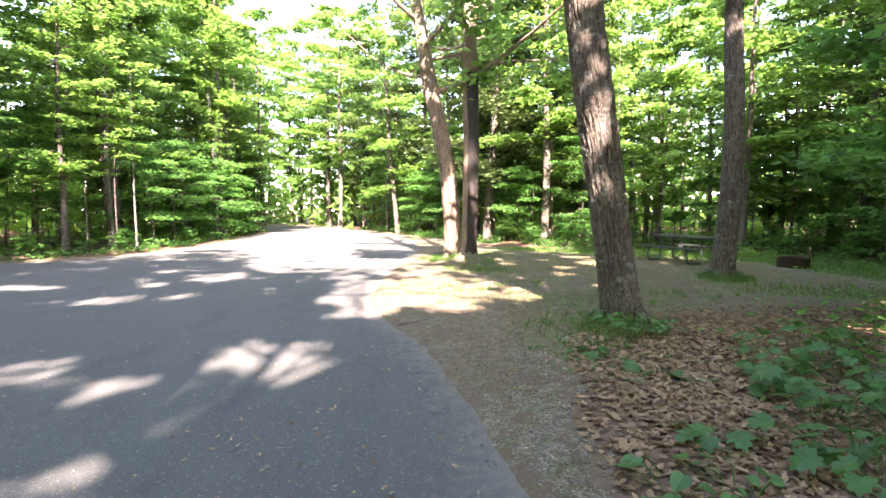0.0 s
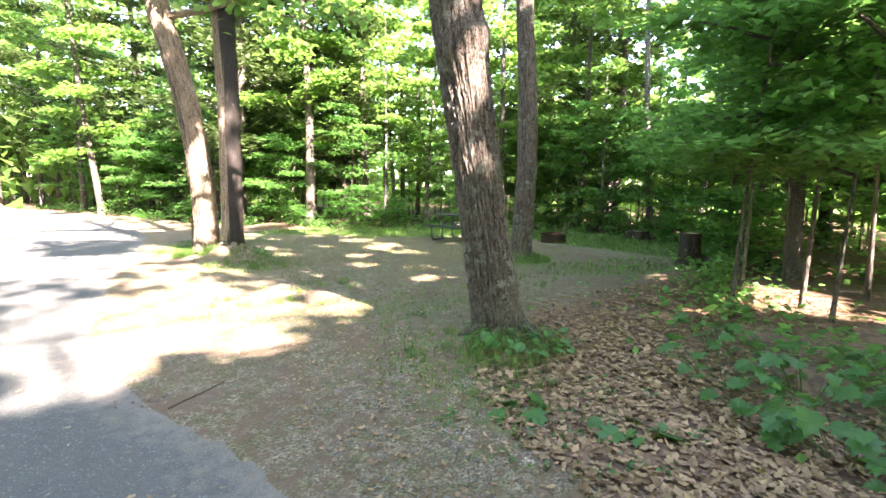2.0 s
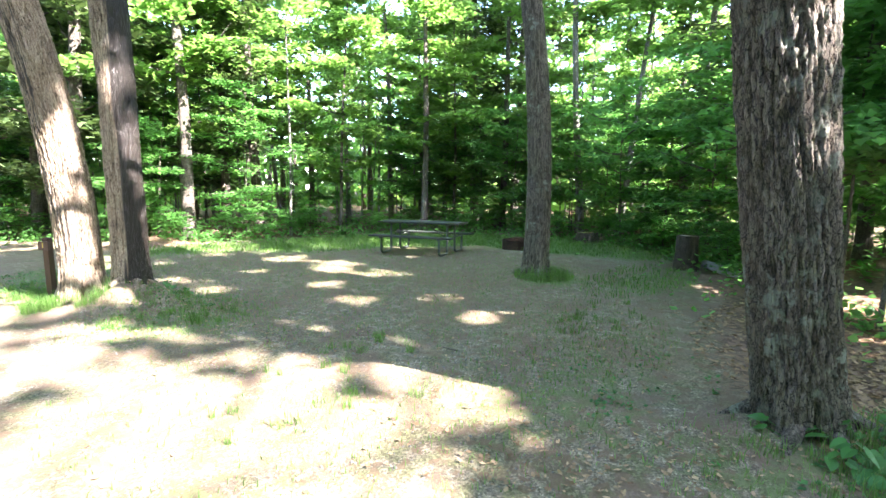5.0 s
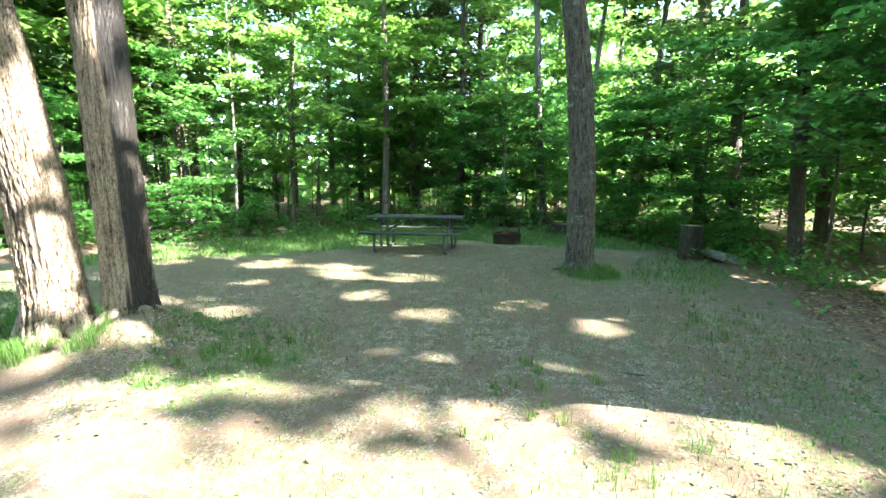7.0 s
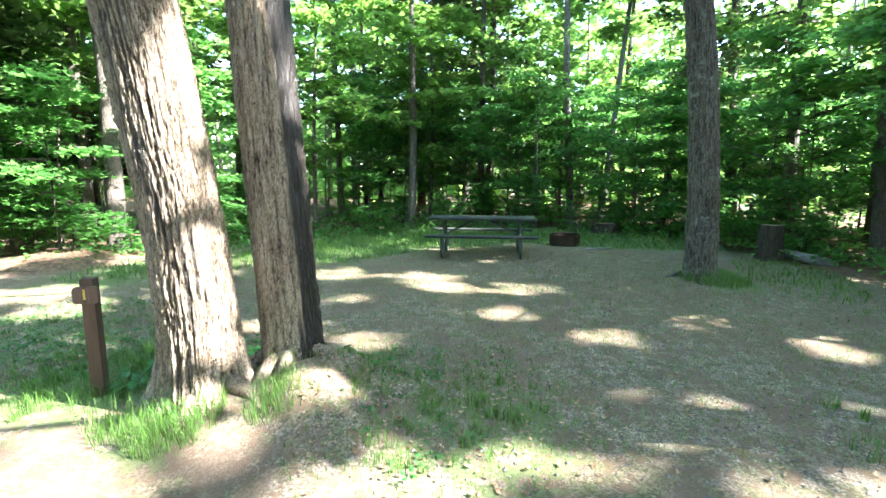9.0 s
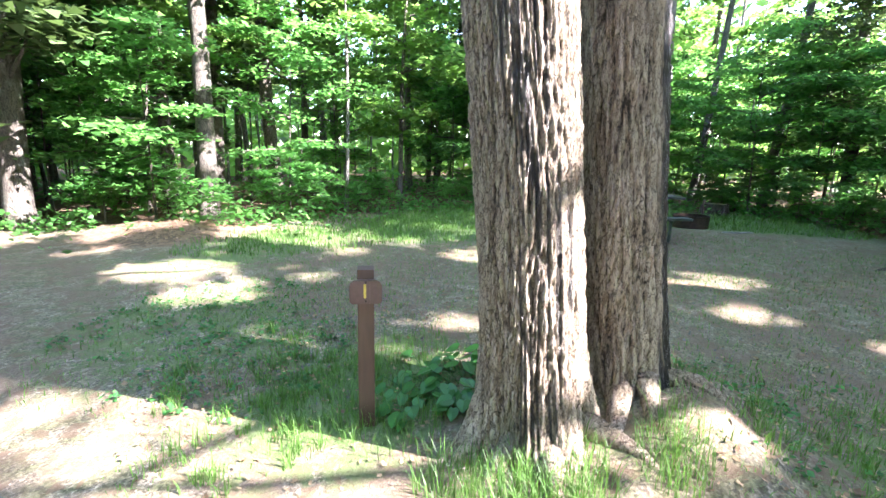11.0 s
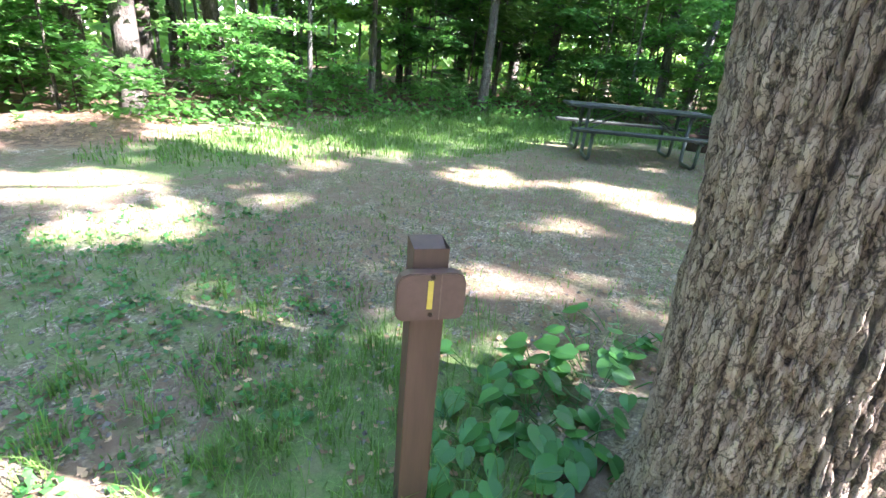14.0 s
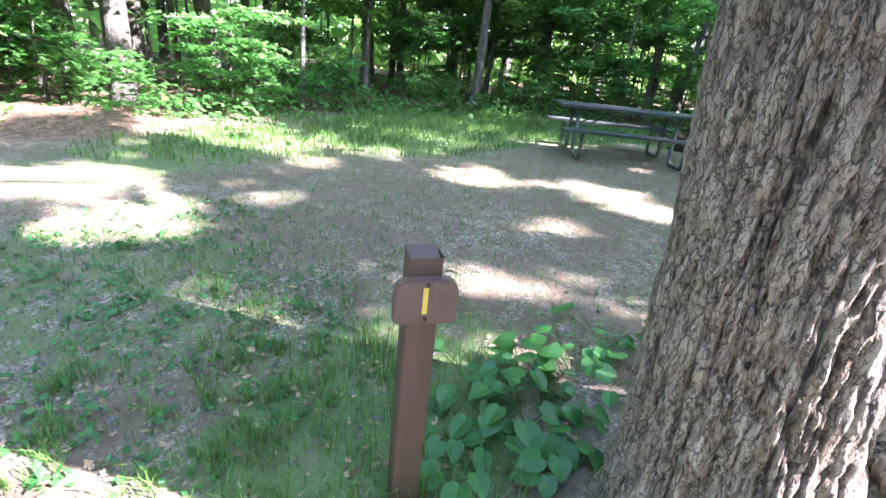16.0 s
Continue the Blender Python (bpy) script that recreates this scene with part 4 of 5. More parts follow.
# far woods close the view
def far_woods():
    rng = np.random.RandomState(9)
    n = 60000
    a = rng.uniform(0, 2 * np.pi, n)
    low = np.arange(n) < 26000
    r = np.where(low, rng.uniform(26, 60, n), rng.uniform(40, 66, n))
    z = np.where(low, 7 * rng.uniform(0, 1, n) ** 1.1, 19 * rng.uniform(0, 1, n) ** 1.25)
    P = np.stack([-2 + r * np.cos(a), 14 + r * np.sin(a), z], 1)
    keep = ~((P[:, 1] < -8) & (np.abs(P[:, 0]) < 30) & (z > 12)) & ~inside_many(P[:, 0], P[:, 1], CLEARING) & ~((P[:, 1] < 0) & low)
    v, f = leaf_flakes(P[keep], np.where(low, 0.85, 1.15)[keep], rng, 0.9)
    ob = mesh_ob("far_woods", v, f, M_LEAF)
    tagged(ob, "distant green woods closing the view", "woods", "", "stuff")
    pieces = []
    for k in range(200):
        q, d = rng.uniform(0, 2 * np.pi), rng.uniform(34, 64)
        x, y = -2 + d * math.cos(q), 14 + d * math.sin(q)
        if not inside(x, y, CLEARING):
            w = rng.uniform(0.08, 0.22)
            pieces.append(tube([(x, y, -0.2), (x + rng.normal(0, 0.2), y, 7), (x + rng.normal(0, 0.4), y, 14)], [w, w * 0.8, w * 0.4], 6))
    v, f = join(pieces)
    ob = mesh_ob("far_trunks", v, f, M_BARK_GREY, None, {"ridge": [0.5] * len(v), "dark_gloss": [0.0] * len(v)}, True)
    tagged(ob, "distant grey trunks deep in the woods", "woods", "", "stuff")


far_woods()


# ---- campsite things ----
def picnic_table():
    axis = Vector((0.30, -0.954, 0)).normalized()
    turn = math.degrees(math.atan2(axis.y, axis.x))
    cx, cy = 7.43, 14.25
    t = thing("picnic_table", pose(cx, cy, ground_z(cx, cy), 0, 0, turn), "weathered dark green picnic table on bent pipe legs", "picnic table")
    for k in range(5):
        bm = bmesh.new()
        box(bm, (2.2, 0.142, 0.04), pose(0, (k - 2) * 0.15, 0.765), 0.006)
        part("tabletop_plank", bm, M_PLANK, t)
    for s in (-1, 1):
        for k in (-0.5, 0.5):
            bm = bmesh.new()
            box(bm, (2.2, 0.125, 0.04), pose(0, s * 0.72 + k * 0.132, 0.45), 0.006)
            part("bench_plank", bm, M_PLANK, t)
        for e in (-0.78, 0.78):
            y1, y0 = s * 0.74, s * 0.24
            pts = [(e, y1, 0.43), (e, y1, 0.12), (e, y1 - s * 0.02, 0.06), (e, y1 - s * 0.08, 0.03), (e, y0 + s * 0.08, 0.03), (e, y0 + s * 0.02, 0.06), (e, y0, 0.12), (e, y0, 0.745)]
            v, f = tube(pts, [0.028] * 8, 10)
            mesh_ob("leg", v, f, M_PIPE, t, None, True)
            v, f = tube([(e, y1 + s * 0.1, 0.41), (e, y0, 0.41)], [0.02] * 2, 8)
            mesh_ob("bench_bracket", v, f, M_PIPE, t, None, True)
    for e in (-1, 1):
        v, f = tube([(e * 0.78, -0.36, 0.735), (e * 0.78, 0.36, 0.735)], [0.02] * 2, 8)
        mesh_ob("top_bracket", v, f, M_PIPE, t, None, True)
        for s in (-1, 1):
            v, f = tube([(e * 0.78, s * 0.24, 0.40), (e * 0.15, s * 0.1, 0.735)], [0.013] * 2, 8)
            mesh_ob("brace", v, f, M_PIPE, t, None, True)


def fire_ring():
    x, y = 9.67, 12.88
    t = thing("fire_ring", pose(x, y, ground_z(x, y) - 0.02), "rusty dark steel fire ring on the grass", "fire ring")
    v, f = [], []
    n = 40
    for k in range(n):
        a = 2 * math.pi * k / n
        for r, z in ((0.36, 0), (0.36, 0.27), (0.375, 0.285), (0.375, 0.295), (0.352, 0.295), (0.352, 0)):
            v.append((r * math.cos(a), r * math.sin(a), z))
    for k in range(n):
        j = (k + 1) % n
        for i in range(5):
            f.append((k * 6 + i, j * 6 + i, j * 6 + i + 1, k * 6 + i + 1))
    mesh_ob("ring", v, f, M_RUST, t)
    v, f = tube([(0.30, -0.22, 0.0), (0.30, -0.22, 0.62)], [0.022, 0.022], 8)
    mesh_ob("grate_post", v, f, M_RUST, t, None, True)
    for k in range(7):
        v, f = tube([(0.27 - 0.0, -0.20 + 0.06 * k, 0.33 + 0.0), (-0.12, -0.20 + 0.06 * k, 0.33)], [0.007, 0.007], 6)
        mesh_ob("grate_bar", v, f, M_RUST, t)
    v, f = tube([(0.28, -0.22, 0.33), (0.28, 0.18, 0.33)], [0.009, 0.009], 6)
    mesh_ob("grate_bar", v, f, M_RUST, t)
    ash = bmesh.new()
    bmesh.ops.create_circle(ash, cap_ends=True, segments=24, radius=0.345)
    for q in ash.verts:
        q.co.z = 0.06
    part("ash", ash, M_STONE, t)


def stump(x, y, r, h, seed, label):
    t = thing("stump", pose(x, y, ground_z(x, y)), label, "stump")
    V, F, ridge, darks = bark_trunk(lambda z: (0, 0), lambda z: r * (1 - 0.1 * z), h, 60, 40, seed, 0.022, None, 7.0, flare=0.3)
    mesh_ob("bark", V, F, M_STUMP, t, {"ridge": ridge, "dark_gloss": darks}, True)
    bm = bmesh.new()
    rings = []
    for q in range(7):
        rr = r * 0.97 * (1 - q / 6.5)
        rings.append([bm.verts.new((rr * math.cos(a) * 0.96, rr * math.sin(a) * 0.96, h - 0.012 + 0.012 * noise.noise((q * 0.6, a, seed)))) for a in np.linspace(0, 2 * math.pi, 32, False)])
    for p, q in zip(rings, rings[1:]):
        for k in range(32):
            bm.faces.new((p[k], p[(k + 1) % 32], q[(k + 1) % 32], q[k]))
    bm.faces.new(rings[-1])
    part("cut_top", bm, M_CUT, t, "pale sawn top")


def log(points, radii, label, mat, name="log"):
    v, f = tube(points, radii, 14)
    v = [tuple(Vector(p) + noise.noise_vector((p[0] * 5, p[1] * 5, p[2] * 5)) * 0.012) for p in v]
    ob = mesh_ob(name, v, f, mat, None, None, True)
    return tagged(ob, label, name)


def marker_post():
    face = Vector((-0.82, -0.57, 0)).normalized()
    turn = math.degrees(math.atan2(face.y, face.x)) + 90
    x, y = 0.085, 14.70
    t = thing("marker_post", pose(x, y, 0, 0, 0, turn), "brown painted wooden campsite marker post with a number plate", "marker post")
    # local -y faces the road
    bm = bmesh.new()
    box(bm, (0.085, 0.085, 1.12), pose(0, 0, 0.343), 0.004)
    for q in bm.verts:
        if q.co.z > 0.9:
            q.co.z -= 0.025 * (0.0425 - q.co.y) / 0.085
    part("post", bm, M_POST, t)
    bm = bmesh.new()
    w, h, c, d = 0.162 / 2, 0.122 / 2, 0.028, 0.03
    outline = [(-w, -h + c * 0.5), (-w + c * 0.25, -h + c * 0.15), (-w + c * 0.6, -h), (w - c * 0.6, -h), (w - c * 0.25, -h + c * 0.15), (w, -h + c * 0.5), (w, h - c), (w - c * 0.3, h - c * 0.3), (w - c, h),
               (-w + c, h), (-w + c * 0.3, h - c * 0.3), (-w, h - c)]
    front = [bm.verts.new((px, -0.0425 - d, 0.79 + pz)) for px, pz in outline]
    back = [bm.verts.new((px, -0.0432, 0.79 + pz)) for px, pz in outline]
    bm.faces.new(front)
    bm.faces.new(back[::-1])
    for k in range(12):
        j = (k + 1) % 12
        bm.faces.new((front[j], front[k], back[k], back[j]))
    bmesh.ops.recalc_face_normals(bm, faces=bm.faces)
    bmesh.ops.bevel(bm, geom=[e for e in bm.edges if all(abs(q.co.y + 0.0425 + d) < 1e-4 for q in e.verts)], offset=0.003, segments=2, affect="EDGES")
    plate = part("number_plate", bm, M_PLATE, t, "brown rounded wooden plate")
    bm = bmesh.new()
    box(bm, (0.0125, 0.003, 0.072), pose(-0.004, -0.0425 - d - 0.001, 0.797))
    part("numeral", bm, M_YELLOW, plate, "yellow painted number 1")
    bm = bmesh.new()
    box(bm, (0.003, 0.0016, 0.118), pose(0.021, -0.0425 - d - 0.0006, 0.79))
    part("seam", bm, M_SEAM, plate, "pale glued board joint")
    for dz in (0.052, -0.045):
        bm = bmesh.new()
        bmesh.ops.create_cone(bm, cap_ends=True, segments=14, radius1=0.0065, radius2=0.005, depth=0.004, matrix=pose(0.0, -0.0425 - d - 0.001, 0.79 + dz, 90, 0, 0))
        part("screw", bm, M_SCREW, plate, "rusted round screw head")


picnic_table()
fire_ring()
stump(9.85, 8.65, 0.235, 0.74, 4, "dark weathered tree stump with a pale sawn top")
stump(12.85, 12.23, 0.33, 0.3, 6, "low brown tree stump at the edge of the lawn")
log([(10.1, 8.35, 0.06), (9.85, 8.0, 0.0), (9.5, 7.6, -0.05)], [0.085, 0.1, 0.09], "bleached grey log lying beside the stump", M_LOG)
log([(9.0, 12.3, 0.05), (9.35, 11.75, 0.05)], [0.02, 0.016], "thin bleached stick lying beside the fire ring", M_LOG, "stick")
marker_post()


# ---- low plants ----
def leaf_shape(kind, s):
    """Outline of a leaf lying along x, with height for its bend."""
    if kind == "heart":
        o = [(0, 0), (-0.09, 0.2), (0.02, 0.36), (0.22, 0.44), (0.45, 0.42), (0.68, 0.29), (0.88, 0.11), (1.0, 0)]
    else:
        o = [(0, 0), (-0.12, 0.22), (0.05, 0.30), (0.02, 0.52), (0.28, 0.40), (0.48, 0.62), (0.52, 0.30), (0.80, 0.34), (0.78, 0.14), (1.06, 0)]
    return [(x * s, y * s) for x, y in o]


def leaf_mesh(name, kind, s, mat):
    """A cupped leaf with a fold along its midrib."""
    o = leaf_shape(kind, s)
    mid = [(x, 0.0) for x, _ in o]
    V, F = [], []

    def z(x, y):
        return 0.25 * abs(y) - 0.28 * max(0, x / s - 0.35) ** 2 * s - 0.3 * y * y / s
    for sgn in (1, -1):
        n = len(V)
        for (x, y), (mx, _) in zip(o, mid):
            V.append((x, sgn * y, z(x, y)))
            V.append((max(0, min(s, x)), 0, z(max(0, x), 0)))
        for i in range(len(o) - 1):
            q = (n + 2 * i, n + 2 * i + 1, n + 2 * i + 3, n + 2 * i + 2)
            F.append(q if sgn > 0 else q[::-1])
    me = bpy.data.meshes.new(name)
    me.from_pydata(V, [], F)
    me.materials.append(mat)
    return me


HEART = leaf_mesh("leaf", "heart", 0.12, M_PLANT)
LOBED = leaf_mesh("leaf", "lobed", 0.13, M_PLANT)


def plant(name, label, x, y, leaves, tall, reach, mesh, seed, scale=1.0, category="plant"):
    """A clump of stalked leaves."""
    rng = np.random.RandomState(seed)
    t = thing(name, pose(x, y, ground_z(x, y)), label, category)
    stalks = []
    for k in range(leaves):
        a = rng.uniform(0, 2 * math.pi)
        r = reach * math.sqrt(rng.uniform(0.02, 1))
        z = tall * rng.uniform(0.35, 1.0) * (1 - 0.35 * r / reach)
        tip = Vector((r * math.cos(a), r * math.sin(a), z))
        root = Vector((tip.x * 0.35, tip.y * 0.35, -0.03))
        stalks.append(tube([tuple(root), tuple((root + tip) / 2 + Vector((0, 0, 0.02))), tuple(tip)], [0.003, 0.0025, 0.002], 4, False))
        leaf = new("leaf", mesh)
        leaf.parent = t
        s = scale * rng.uniform(0.6, 1.25)
        leaf.matrix_local = pose(*tip, rng.uniform(-22, 22), rng.uniform(5, 35), math.degrees(a) + rng.uniform(-50, 50)) @ Matrix.Scale(s, 4)
    v, f = join(stalks)
    tagged(mesh_ob("stem", v, f, M_PLANT, t), kind="stuff")
    return t


HEART_LABEL = "clump of broad heart-shaped green leaves at a tree foot"
for i, (x, y, n, tall, reach) in enumerate([(0.45, 14.55, 16, 0.2, 0.28), (0.62, 14.28, 16, 0.24, 0.28), (0.85, 14.45, 12, 0.22, 0.25), (0.42, 14.2, 12, 0.16, 0.22), (1.15, 14.25, 14, 0.25, 0.25),
                                            (1.4, 14.1, 10, 0.22, 0.25), (0.3, 14.42, 10, 0.13, 0.2), (2.25, 5.88, 16, 0.25, 0.3), (2.5, 5.72, 14, 0.2, 0.3), (2.1, 6.15, 10, 0.2, 0.2), (2.8, 5.95, 8, 0.16, 0.22),
                                            (1.25, 2.35, 10, 0.3, 0.25), (1.55, 2.3, 12, 0.3, 0.3), (1.3, 13.2, 10, 0.14, 0.3), (0.55, 14.42, 14, 0.2, 0.25), (0.95, 14.2, 14, 0.24, 0.25), (0.72, 14.6, 12, 0.16, 0.25), (2.15, 5.75, 16, 0.28, 0.26), (2.42, 5.55, 16, 0.26, 0.28), (2.7, 5.7, 10, 0.2, 0.24)]):
    plant("broadleaf_plant", HEART_LABEL, x, y, n, tall * 0.7, reach * 1.15, HEART, 300 + i, 0.8)
for i, (x, y, n, tall, reach) in enumerate([(2.9, 3.9, 20, 0.4, 0.4), (3.4, 4.4, 26, 0.5, 0.45), (2.85, 3.4, 26, 0.45, 0.5), (3.2, 3.0, 24, 0.5, 0.5), (2.5, 2.75, 22, 0.4, 0.45), (3.6, 3.9, 22, 0.5, 0.5), (1.95, 4.2, 8, 0.1, 0.22), (1.5, 4.75, 8, 0.08, 0.2),
                                            (2.2, 2.2, 18, 0.4, 0.4), (2.9, 2.3, 18, 0.45, 0.45), (3.9, 3.2, 22, 0.6, 0.5), (4.2, 4.9, 16, 0.4, 0.4), (1.75, 3.0, 8, 0.15, 0.2)]):
    plant("maple_seedling", "low maple seedling with lobed green leaves above dead litter", x, y, n, tall, reach, LOBED, 340 + i, 1.05, "seedling")


# ---- stuff that covers the ground ----
def scatter_in(rng, n, ellipses):
    """Random places in a set of ellipses, denser towards each middle."""
    w = np.array([e[2] * e[3] * e[4] for e in ellipses])
    k = rng.choice(len(ellipses), n, p=w / w.sum())
    e = np.array(ellipses)[k]
    a, r = rng.uniform(0, 2 * np.pi, n), rng.uniform(0, 1, n) ** 0.6
    return e[:, 0] + e[:, 2] * r * np.cos(a), e[:, 1] + e[:, 3] * r * np.sin(a)


def grass(name, label, n, ellipses, tall, width, seed, mat=M_GRASS):
    rng = np.random.RandomState(seed)
    x, y = scatter_in(rng, n, ellipses)
    keep = ~inside_many(x, y, ROAD)
    x, y = x[keep], y[keep]
    n = len(x)
    z = height(x, y)
    a = rng.uniform(0, 2 * np.pi, n)
    h = tall * rng.uniform(0.4, 1.25, n)
    lean = h * rng.uniform(0.1, 0.9, n)
    d = np.stack([np.cos(a), np.sin(a), np.zeros(n)], 1)
    s = np.stack([-np.sin(a), np.cos(a), np.zeros(n)], 1) * (width * rng.uniform(0.6, 1.4, n))[:, None]
    b = np.stack([x, y, z - 0.01], 1)
    up = np.array([0, 0, 1.0])
    mid = b + d * (0.3 * lean)[:, None] + up * (0.6 * h)[:, None]
    tip = b + d * lean[:, None] + up * (h * 0.95)[:, None]
    V = np.stack([b - s, b + s, mid + s * 0.7, mid - s * 0.7, tip], 1).reshape(-1, 3)
    i = np.arange(n)[:, None] * 5
    F = (i + [0, 1, 2, 3]).tolist() + (i + [3, 2, 4]).tolist()
    tagged(mesh_ob(name, V, F, mat), label, "grass", "", "stuff")


grass("grass_tufts", "tufts of long sunlit grass round the tree feet", 6500,
      [(-0.12, 13.6, 0.3, 0.22, 4), (0.24, 13.2, 0.2, 0.16, 4), (-0.2, 13.95, 0.22, 0.28, 3), (6.15, 10.1, 0.6, 0.5, 3), (0.5, 14.95, 0.9, 0.35, 0.8), (2.2, 5.7, 0.6, 0.4, 2.2), (1.35, 13.2, 0.3, 0.3, 0.8), (0.1, 14.55, 0.3, 0.3, 1)], 0.16, 0.0022, 1)
grass("grass_lawn", "mown green grass behind the picnic table", 22000,
      [(8.3, 17.5, 3.8, 1.9, 1.2), (10.2, 15.7, 2.4, 1.7, 1.0), (11.4, 12.6, 2.0, 3.4, 1), (5.2, 18.6, 2.6, 1.3, 0.8), (7.6, 8.8, 2.2, 0.8, 0.5), (3.6, 19.2, 1.5, 0.8, 0.6)], 0.11, 0.007, 2)
grass("grass_sparse", "sparse short grass and weeds in the gravel", 24000,
      [(0.9, 12.3, 1.3, 0.9, 1.2), (0.1, 15.3, 1.0, 0.6, 1.2), (0.9, 16.5, 1.6, 1.2, 1.0), (1.7, 5.6, 0.9, 1.4, 1.1), (1.4, 8.0, 1.6, 1.0, 0.7), (3.2, 8.0, 1.6, 0.8, 0.9), (4.5, 12.5, 4.0, 4.2, 0.55), (0.0, 9.5, 0.9, 1.5, 0.3), (2.8, 17.5, 2.5, 1.5, 0.35)], 0.06, 0.003, 3)


def clumps(rng, count, size, ellipses):
    """Small round patches scattered in larger ones."""
    x, y = scatter_in(rng, count, ellipses)
    return [(a, b, r, r, 1.0 / r) for a, b, r in zip(x, y, size * rng.uniform(0.5, 1.5, count))]


def weeds():
    rng = np.random.RandomState(14)
    spread = [(0.4, 15.9, 0.9, 0.7, 3.0), (0.9, 17.0, 1.2, 0.8, 1.5), (1.0, 12.4, 1.0, 0.6, 0.8), (1.8, 5.2, 1.0, 1.4, 0.7), (2.6, 7.3, 1.0, 0.6, 1.2), (1.4, 13.0, 0.5, 0.5, 1.5)]
    x, y = scatter_in(rng, 2800, clumps(rng, 330, 0.08, spread))
    keep = ~inside_many(x, y, ROAD)
    x, y = x[keep], y[keep]
    v, f = leaf_cloud(np.stack([x, y, height(x, y) + rng.uniform(0.008, 0.04, len(x))], 1), 0.033, rng, 0.5)
    tagged(mesh_ob("ground_weeds", v, f, M_PLANT), "small round-leaved weeds in the gravel", "weeds", "", "stuff")


grass("grass_clumps", "loose clumps of thin grass beside the marker post", 4800,
      clumps(np.random.RandomState(31), 230, 0.05, [(0.05, 15.15, 0.9, 0.4, 2.4), (0.4, 15.7, 0.9, 0.6, 1.6), (1.0, 12.3, 0.9, 0.6, 2), (0.7, 9.0, 0.8, 0.8, 0.8), (1.5, 9.6, 0.6, 0.5, 0.8), (1.6, 5.6, 0.6, 1.0, 1.0), (4.4, 8.3, 1.0, 0.5, 0.6)]), 0.11, 0.0026, 32)
weeds()


def edge_growth():
    """Low leafy growth along the foot of the woods."""
    rng = np.random.RandomState(15)
    pts = resample(CLEARING[13:-1], 700)
    P = []
    for px, py in pts:
        for _ in range(12):
            q = rng.exponential(0.55)
            a = rng.uniform(0, 2 * np.pi)
            P.append((px + q * math.cos(a), py + q * math.sin(a), rng.uniform(0.03, 0.5) * rng.uniform(0.3, 1)))
    left = resample(ROAD_LEFT[4:13], 420)
    for px, py in left:
        for _ in range(8):
            P.append((px - 0.7 - rng.exponential(0.8), py + rng.normal(0, 0.4), rng.uniform(0.02, 0.4) * rng.uniform(0.3, 1)))
    P = np.array(P)
    P = P[~inside_many(P[:, 0], P[:, 1], ROAD)]
    P = P[(wave(P[:, 0], P[:, 1], 2.0, 44) > -0.35)]
    v, f = leaf_cloud(P, 0.10, rng, 0.6)
    tagged(mesh_ob("edge_undergrowth", v, f, M_LEAF_LOW), "low green undergrowth along the forest edge", "undergrowth", "", "stuff")


edge_growth()


def forest_floor():
    """Seedlings and low leaves on the floor of the woods."""
    rng = np.random.RandomState(16)
    n = 60000
    x, y = rng.uniform(-24, 24, n), rng.uniform(3, 42, n)
    d = edge_distance(x, y, CLEARING + CLEARING[:1])
    keep = ~inside_many(x, y, CLEARING) & (d < 9) & (wave(x, y, 1.4, 45) + 0.5 * wave(x, y, 4.0, 46) > 0.0) & ~((x > 0) & (x < 9.6) & (y < 8.5))
    x, y = x[keep], y[keep]
    v, f = leaf_flakes(np.stack([x, y, height(x, y) + rng.uniform(0.05, 0.6, len(x)) * rng.uniform(0.2, 1, len(x))], 1), 0.16, rng, 0.5)
    tagged(mesh_ob("forest_floor_plants", v, f, M_LEAF_LOW), "low seedlings covering the shaded forest floor", "undergrowth", "", "stuff")


forest_floor()


def dead_leaves(name, label, n, ellipses, size, seed, on_road=False):
    """Curled dead leaves lying on the ground."""
    rng = np.random.RandomState(seed)
    x, y = scatter_in(rng, n, ellipses)
    if not on_road:
        keep = ~inside_many(x, y, ROAD)
        x, y = x[keep], y[keep]
    n = len(x)
    z = np.where(inside_many(x, y, ROAD), 0.02, height(x, y)) + rng.uniform(0.004, 0.022, n)
    o = np.array([(-0.5, 0), (-0.28, 0.26), (-0.05, 0.2), (0.05, 0.42), (0.22, 0.22), (0.55, 0), (0.22, -0.22), (0.05, -0.42), (-0.05, -0.2), (-0.28, -0.26)])
    m = len(o)
    s = size * rng.uniform(0.55, 1.25, n)
    a = rng.uniform(0, 2 * np.pi, n)
    curl = rng.uniform(-0.1, 0.55, n)
    px = o[None, :, 0] * s[:, None]
    py = o[None, :, 1] * s[:, None] * rng.uniform(0.6, 1.1, n)[:, None]
    pz = curl[:, None] * (px ** 2 + py ** 2) / s[:, None] * 1.3 + rng.normal(0, 0.04, (n, m)) * s[:, None] + rng.normal(0, 0.22, n)[:, None] * px + rng.normal(0, 0.22, n)[:, None] * py
    X = x[:, None] + px * np.cos(a)[:, None] - py * np.sin(a)[:, None]
    Y = y[:, None] + px * np.sin(a)[:, None] + py * np.cos(a)[:, None]
    Z = np.maximum(z[:, None] + pz, z[:, None] - 0.004)
    rim = np.stack([X, Y, Z], -1)
    mid = np.stack([x, y, z - 0.002], 1)[:, None, :]
    V = np.concatenate([rim, mid], 1).reshape(-1, 3)
    base = np.arange(n)[:, None] * (m + 1)
    F = np.concatenate([base + [k, (k + 1) % m, m] for k in range(m)]).tolist()
    tagged(mesh_ob(name, V, F, M_LITTER), label, "leaf litter", "", "stuff")


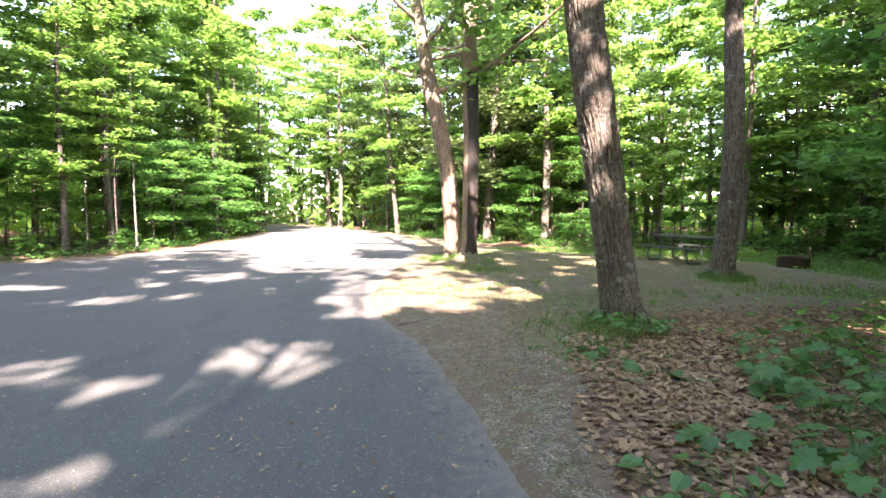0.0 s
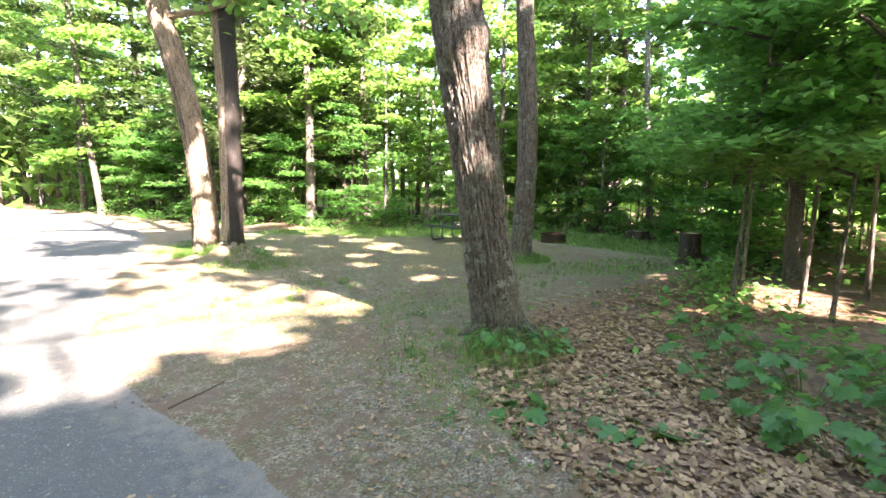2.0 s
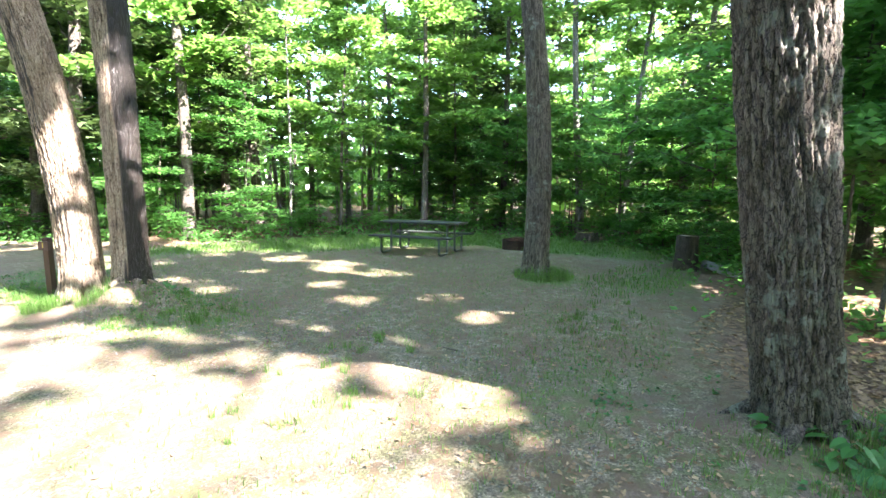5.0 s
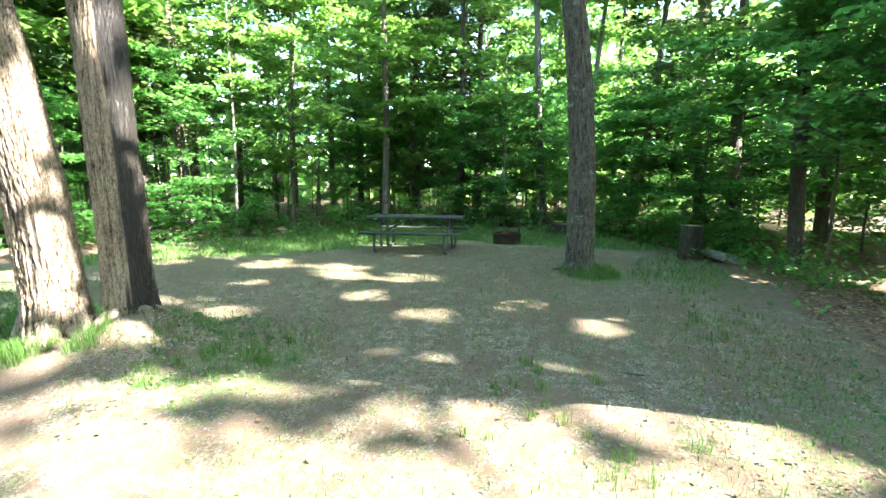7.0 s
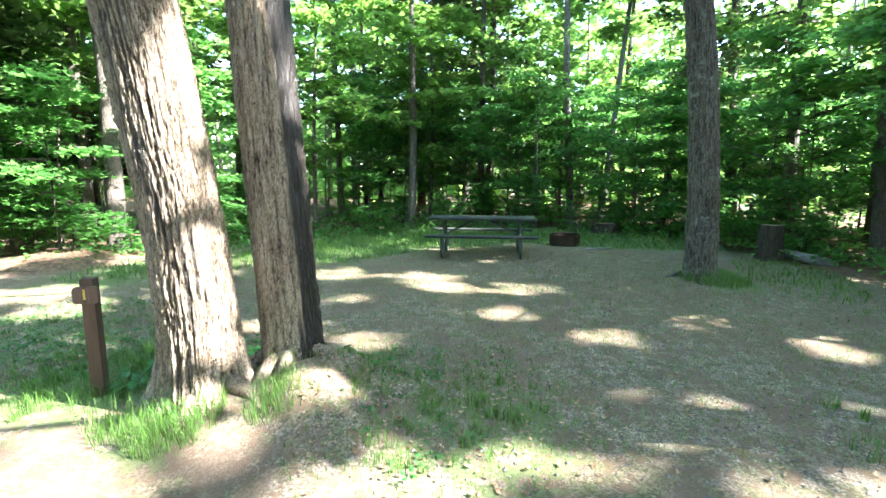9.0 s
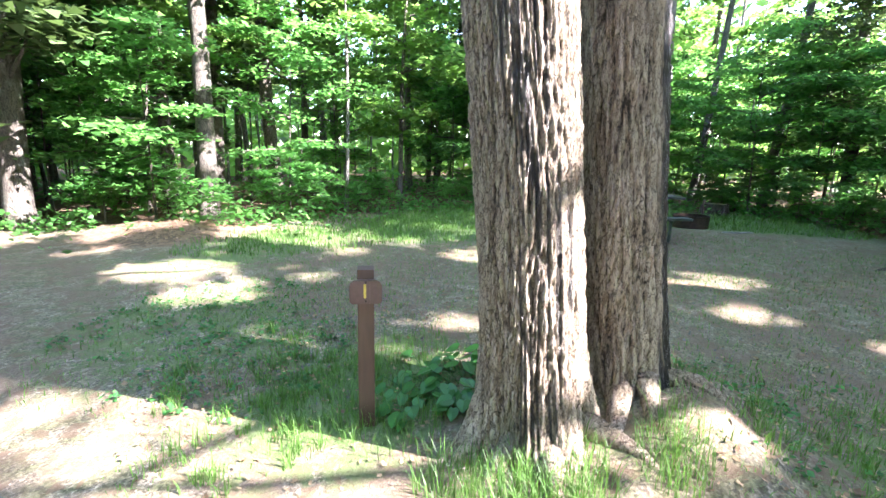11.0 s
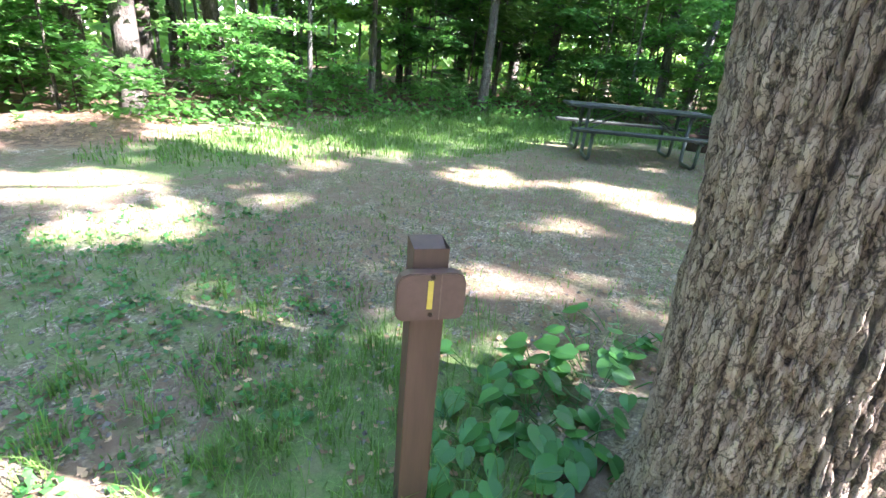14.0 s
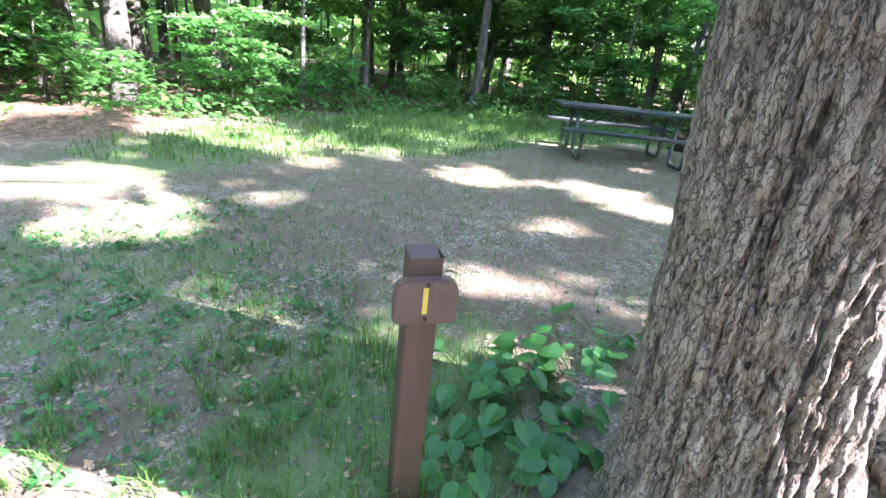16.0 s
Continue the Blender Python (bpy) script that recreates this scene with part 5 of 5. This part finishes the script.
dead_leaves("leaf_litter", "thick tan litter of curled dead maple leaves", 9500,
            [(2.3, 4.2, 1.1, 1.7, 2), (3.3, 5.4, 1.5, 1.2, 1.6), (1.6, 2.8, 0.7, 1.2, 2), (5.2, 6.4, 2.2, 1.0, 0.8), (2.9, 2.8, 1.2, 1.3, 1.2), (6.4, 5.6, 1.6, 1.2, 0.8)], 0.074, 5)
dead_leaves("stray_leaves", "dead leaves scattered over gravel and grass", 6500,
            [(1.1, 5.5, 1.0, 2.2, 3.5), (0.5, 15.3, 1.3, 1.2, 1.6), (4.5, 12, 4.5, 4.5, 0.8), (0.6, 12.2, 1.2, 1.0, 1.2), (3.4, 20.8, 1.2, 0.8, 4), (2.3, 8.0, 2.0, 1.0, 0.9)], 0.038, 6)
dead_leaves("road_leaves", "few pale leaves and bits lying on the asphalt", 900, [(-2.5, 6, 4.5, 5.5, 1), (-0.6, 3.6, 1.3, 1.8, 3.5), (-10, 15, 3, 2.5, 2.5)], 0.04, 7, True)


def gravel():
    rng = np.random.RandomState(8)
    n = 6500
    x, y = scatter_in(rng, n, [(0.45, 4.3, 0.6, 2.4, 3), (-0.4, 7.2, 0.8, 1.2, 2), (0.9, 9.6, 1.6, 2.6, 1.2), (0.9, 15.9, 1.3, 1.1, 2.5), (2.6, 12.5, 2.6, 3.0, 0.6), (2.5, 15.5, 2.0, 1.5, 0.8), (0.8, 2.6, 0.3, 0.7, 2)])
    z = np.where(inside_many(x, y, ROAD), 0.012, height(x, y))
    s = 0.006 + 0.012 * rng.uniform(0, 1, n) ** 3
    o = np.array([(1, 0, 0), (0, 1, 0), (-1, 0, 0), (0, -1, 0), (0, 0, 0.8), (0, 0, -0.8)])
    a = rng.uniform(0, 6.3, n)
    P = o[None] * s[:, None, None] * rng.uniform(0.6, 1.25, (n, 6, 1))
    X = P[..., 0] * np.cos(a)[:, None] - P[..., 1] * np.sin(a)[:, None] + x[:, None]
    Y = P[..., 0] * np.sin(a)[:, None] + P[..., 1] * np.cos(a)[:, None] + y[:, None]
    V = np.stack([X, Y, P[..., 2] + z[:, None] + 0.003], -1).reshape(-1, 3)
    t = np.array([(0, 1, 4), (1, 2, 4), (2, 3, 4), (3, 0, 4), (1, 0, 5), (2, 1, 5), (3, 2, 5), (0, 3, 5)])
    F = (np.arange(n)[:, None, None] * 6 + t[None]).reshape(-1, 3)
    tagged(mesh_ob("gravel", V, F, M_STONE), "loose grey gravel stones along the road edge", "gravel", "", "stuff")


gravel()


def twigs():
    rng = np.random.RandomState(19)
    for x, y in [(-0.4, 6.2), (2.2, 9.0), (1.6, 5.0), (0.2, 15.6), (3.1, 4.9), (2.6, 5.3), (5.2, 6.6), (6.0, 5.2), (4.9, 5.6), (6.8, 4.9)]:
        a, n = rng.uniform(0, 6.3), rng.uniform(0.12, 0.6)
        pts = []
        for k in range(5):
            px, py = x + math.cos(a) * n * (k / 4 - 0.5), y + math.sin(a) * n * (k / 4 - 0.5) + 0.02 * n * math.sin(k * 2)
            pts.append((px, py, max(ground_z(px, py), 0.012) + 0.008))
        v, f = tube(pts, [0.006, 0.006, 0.005, 0.004, 0.002], 6)
        tagged(mesh_ob("twig", v, f, M_TWIG), "dry brown fallen twig on the ground", "twig", "fallen twigs")


twigs()
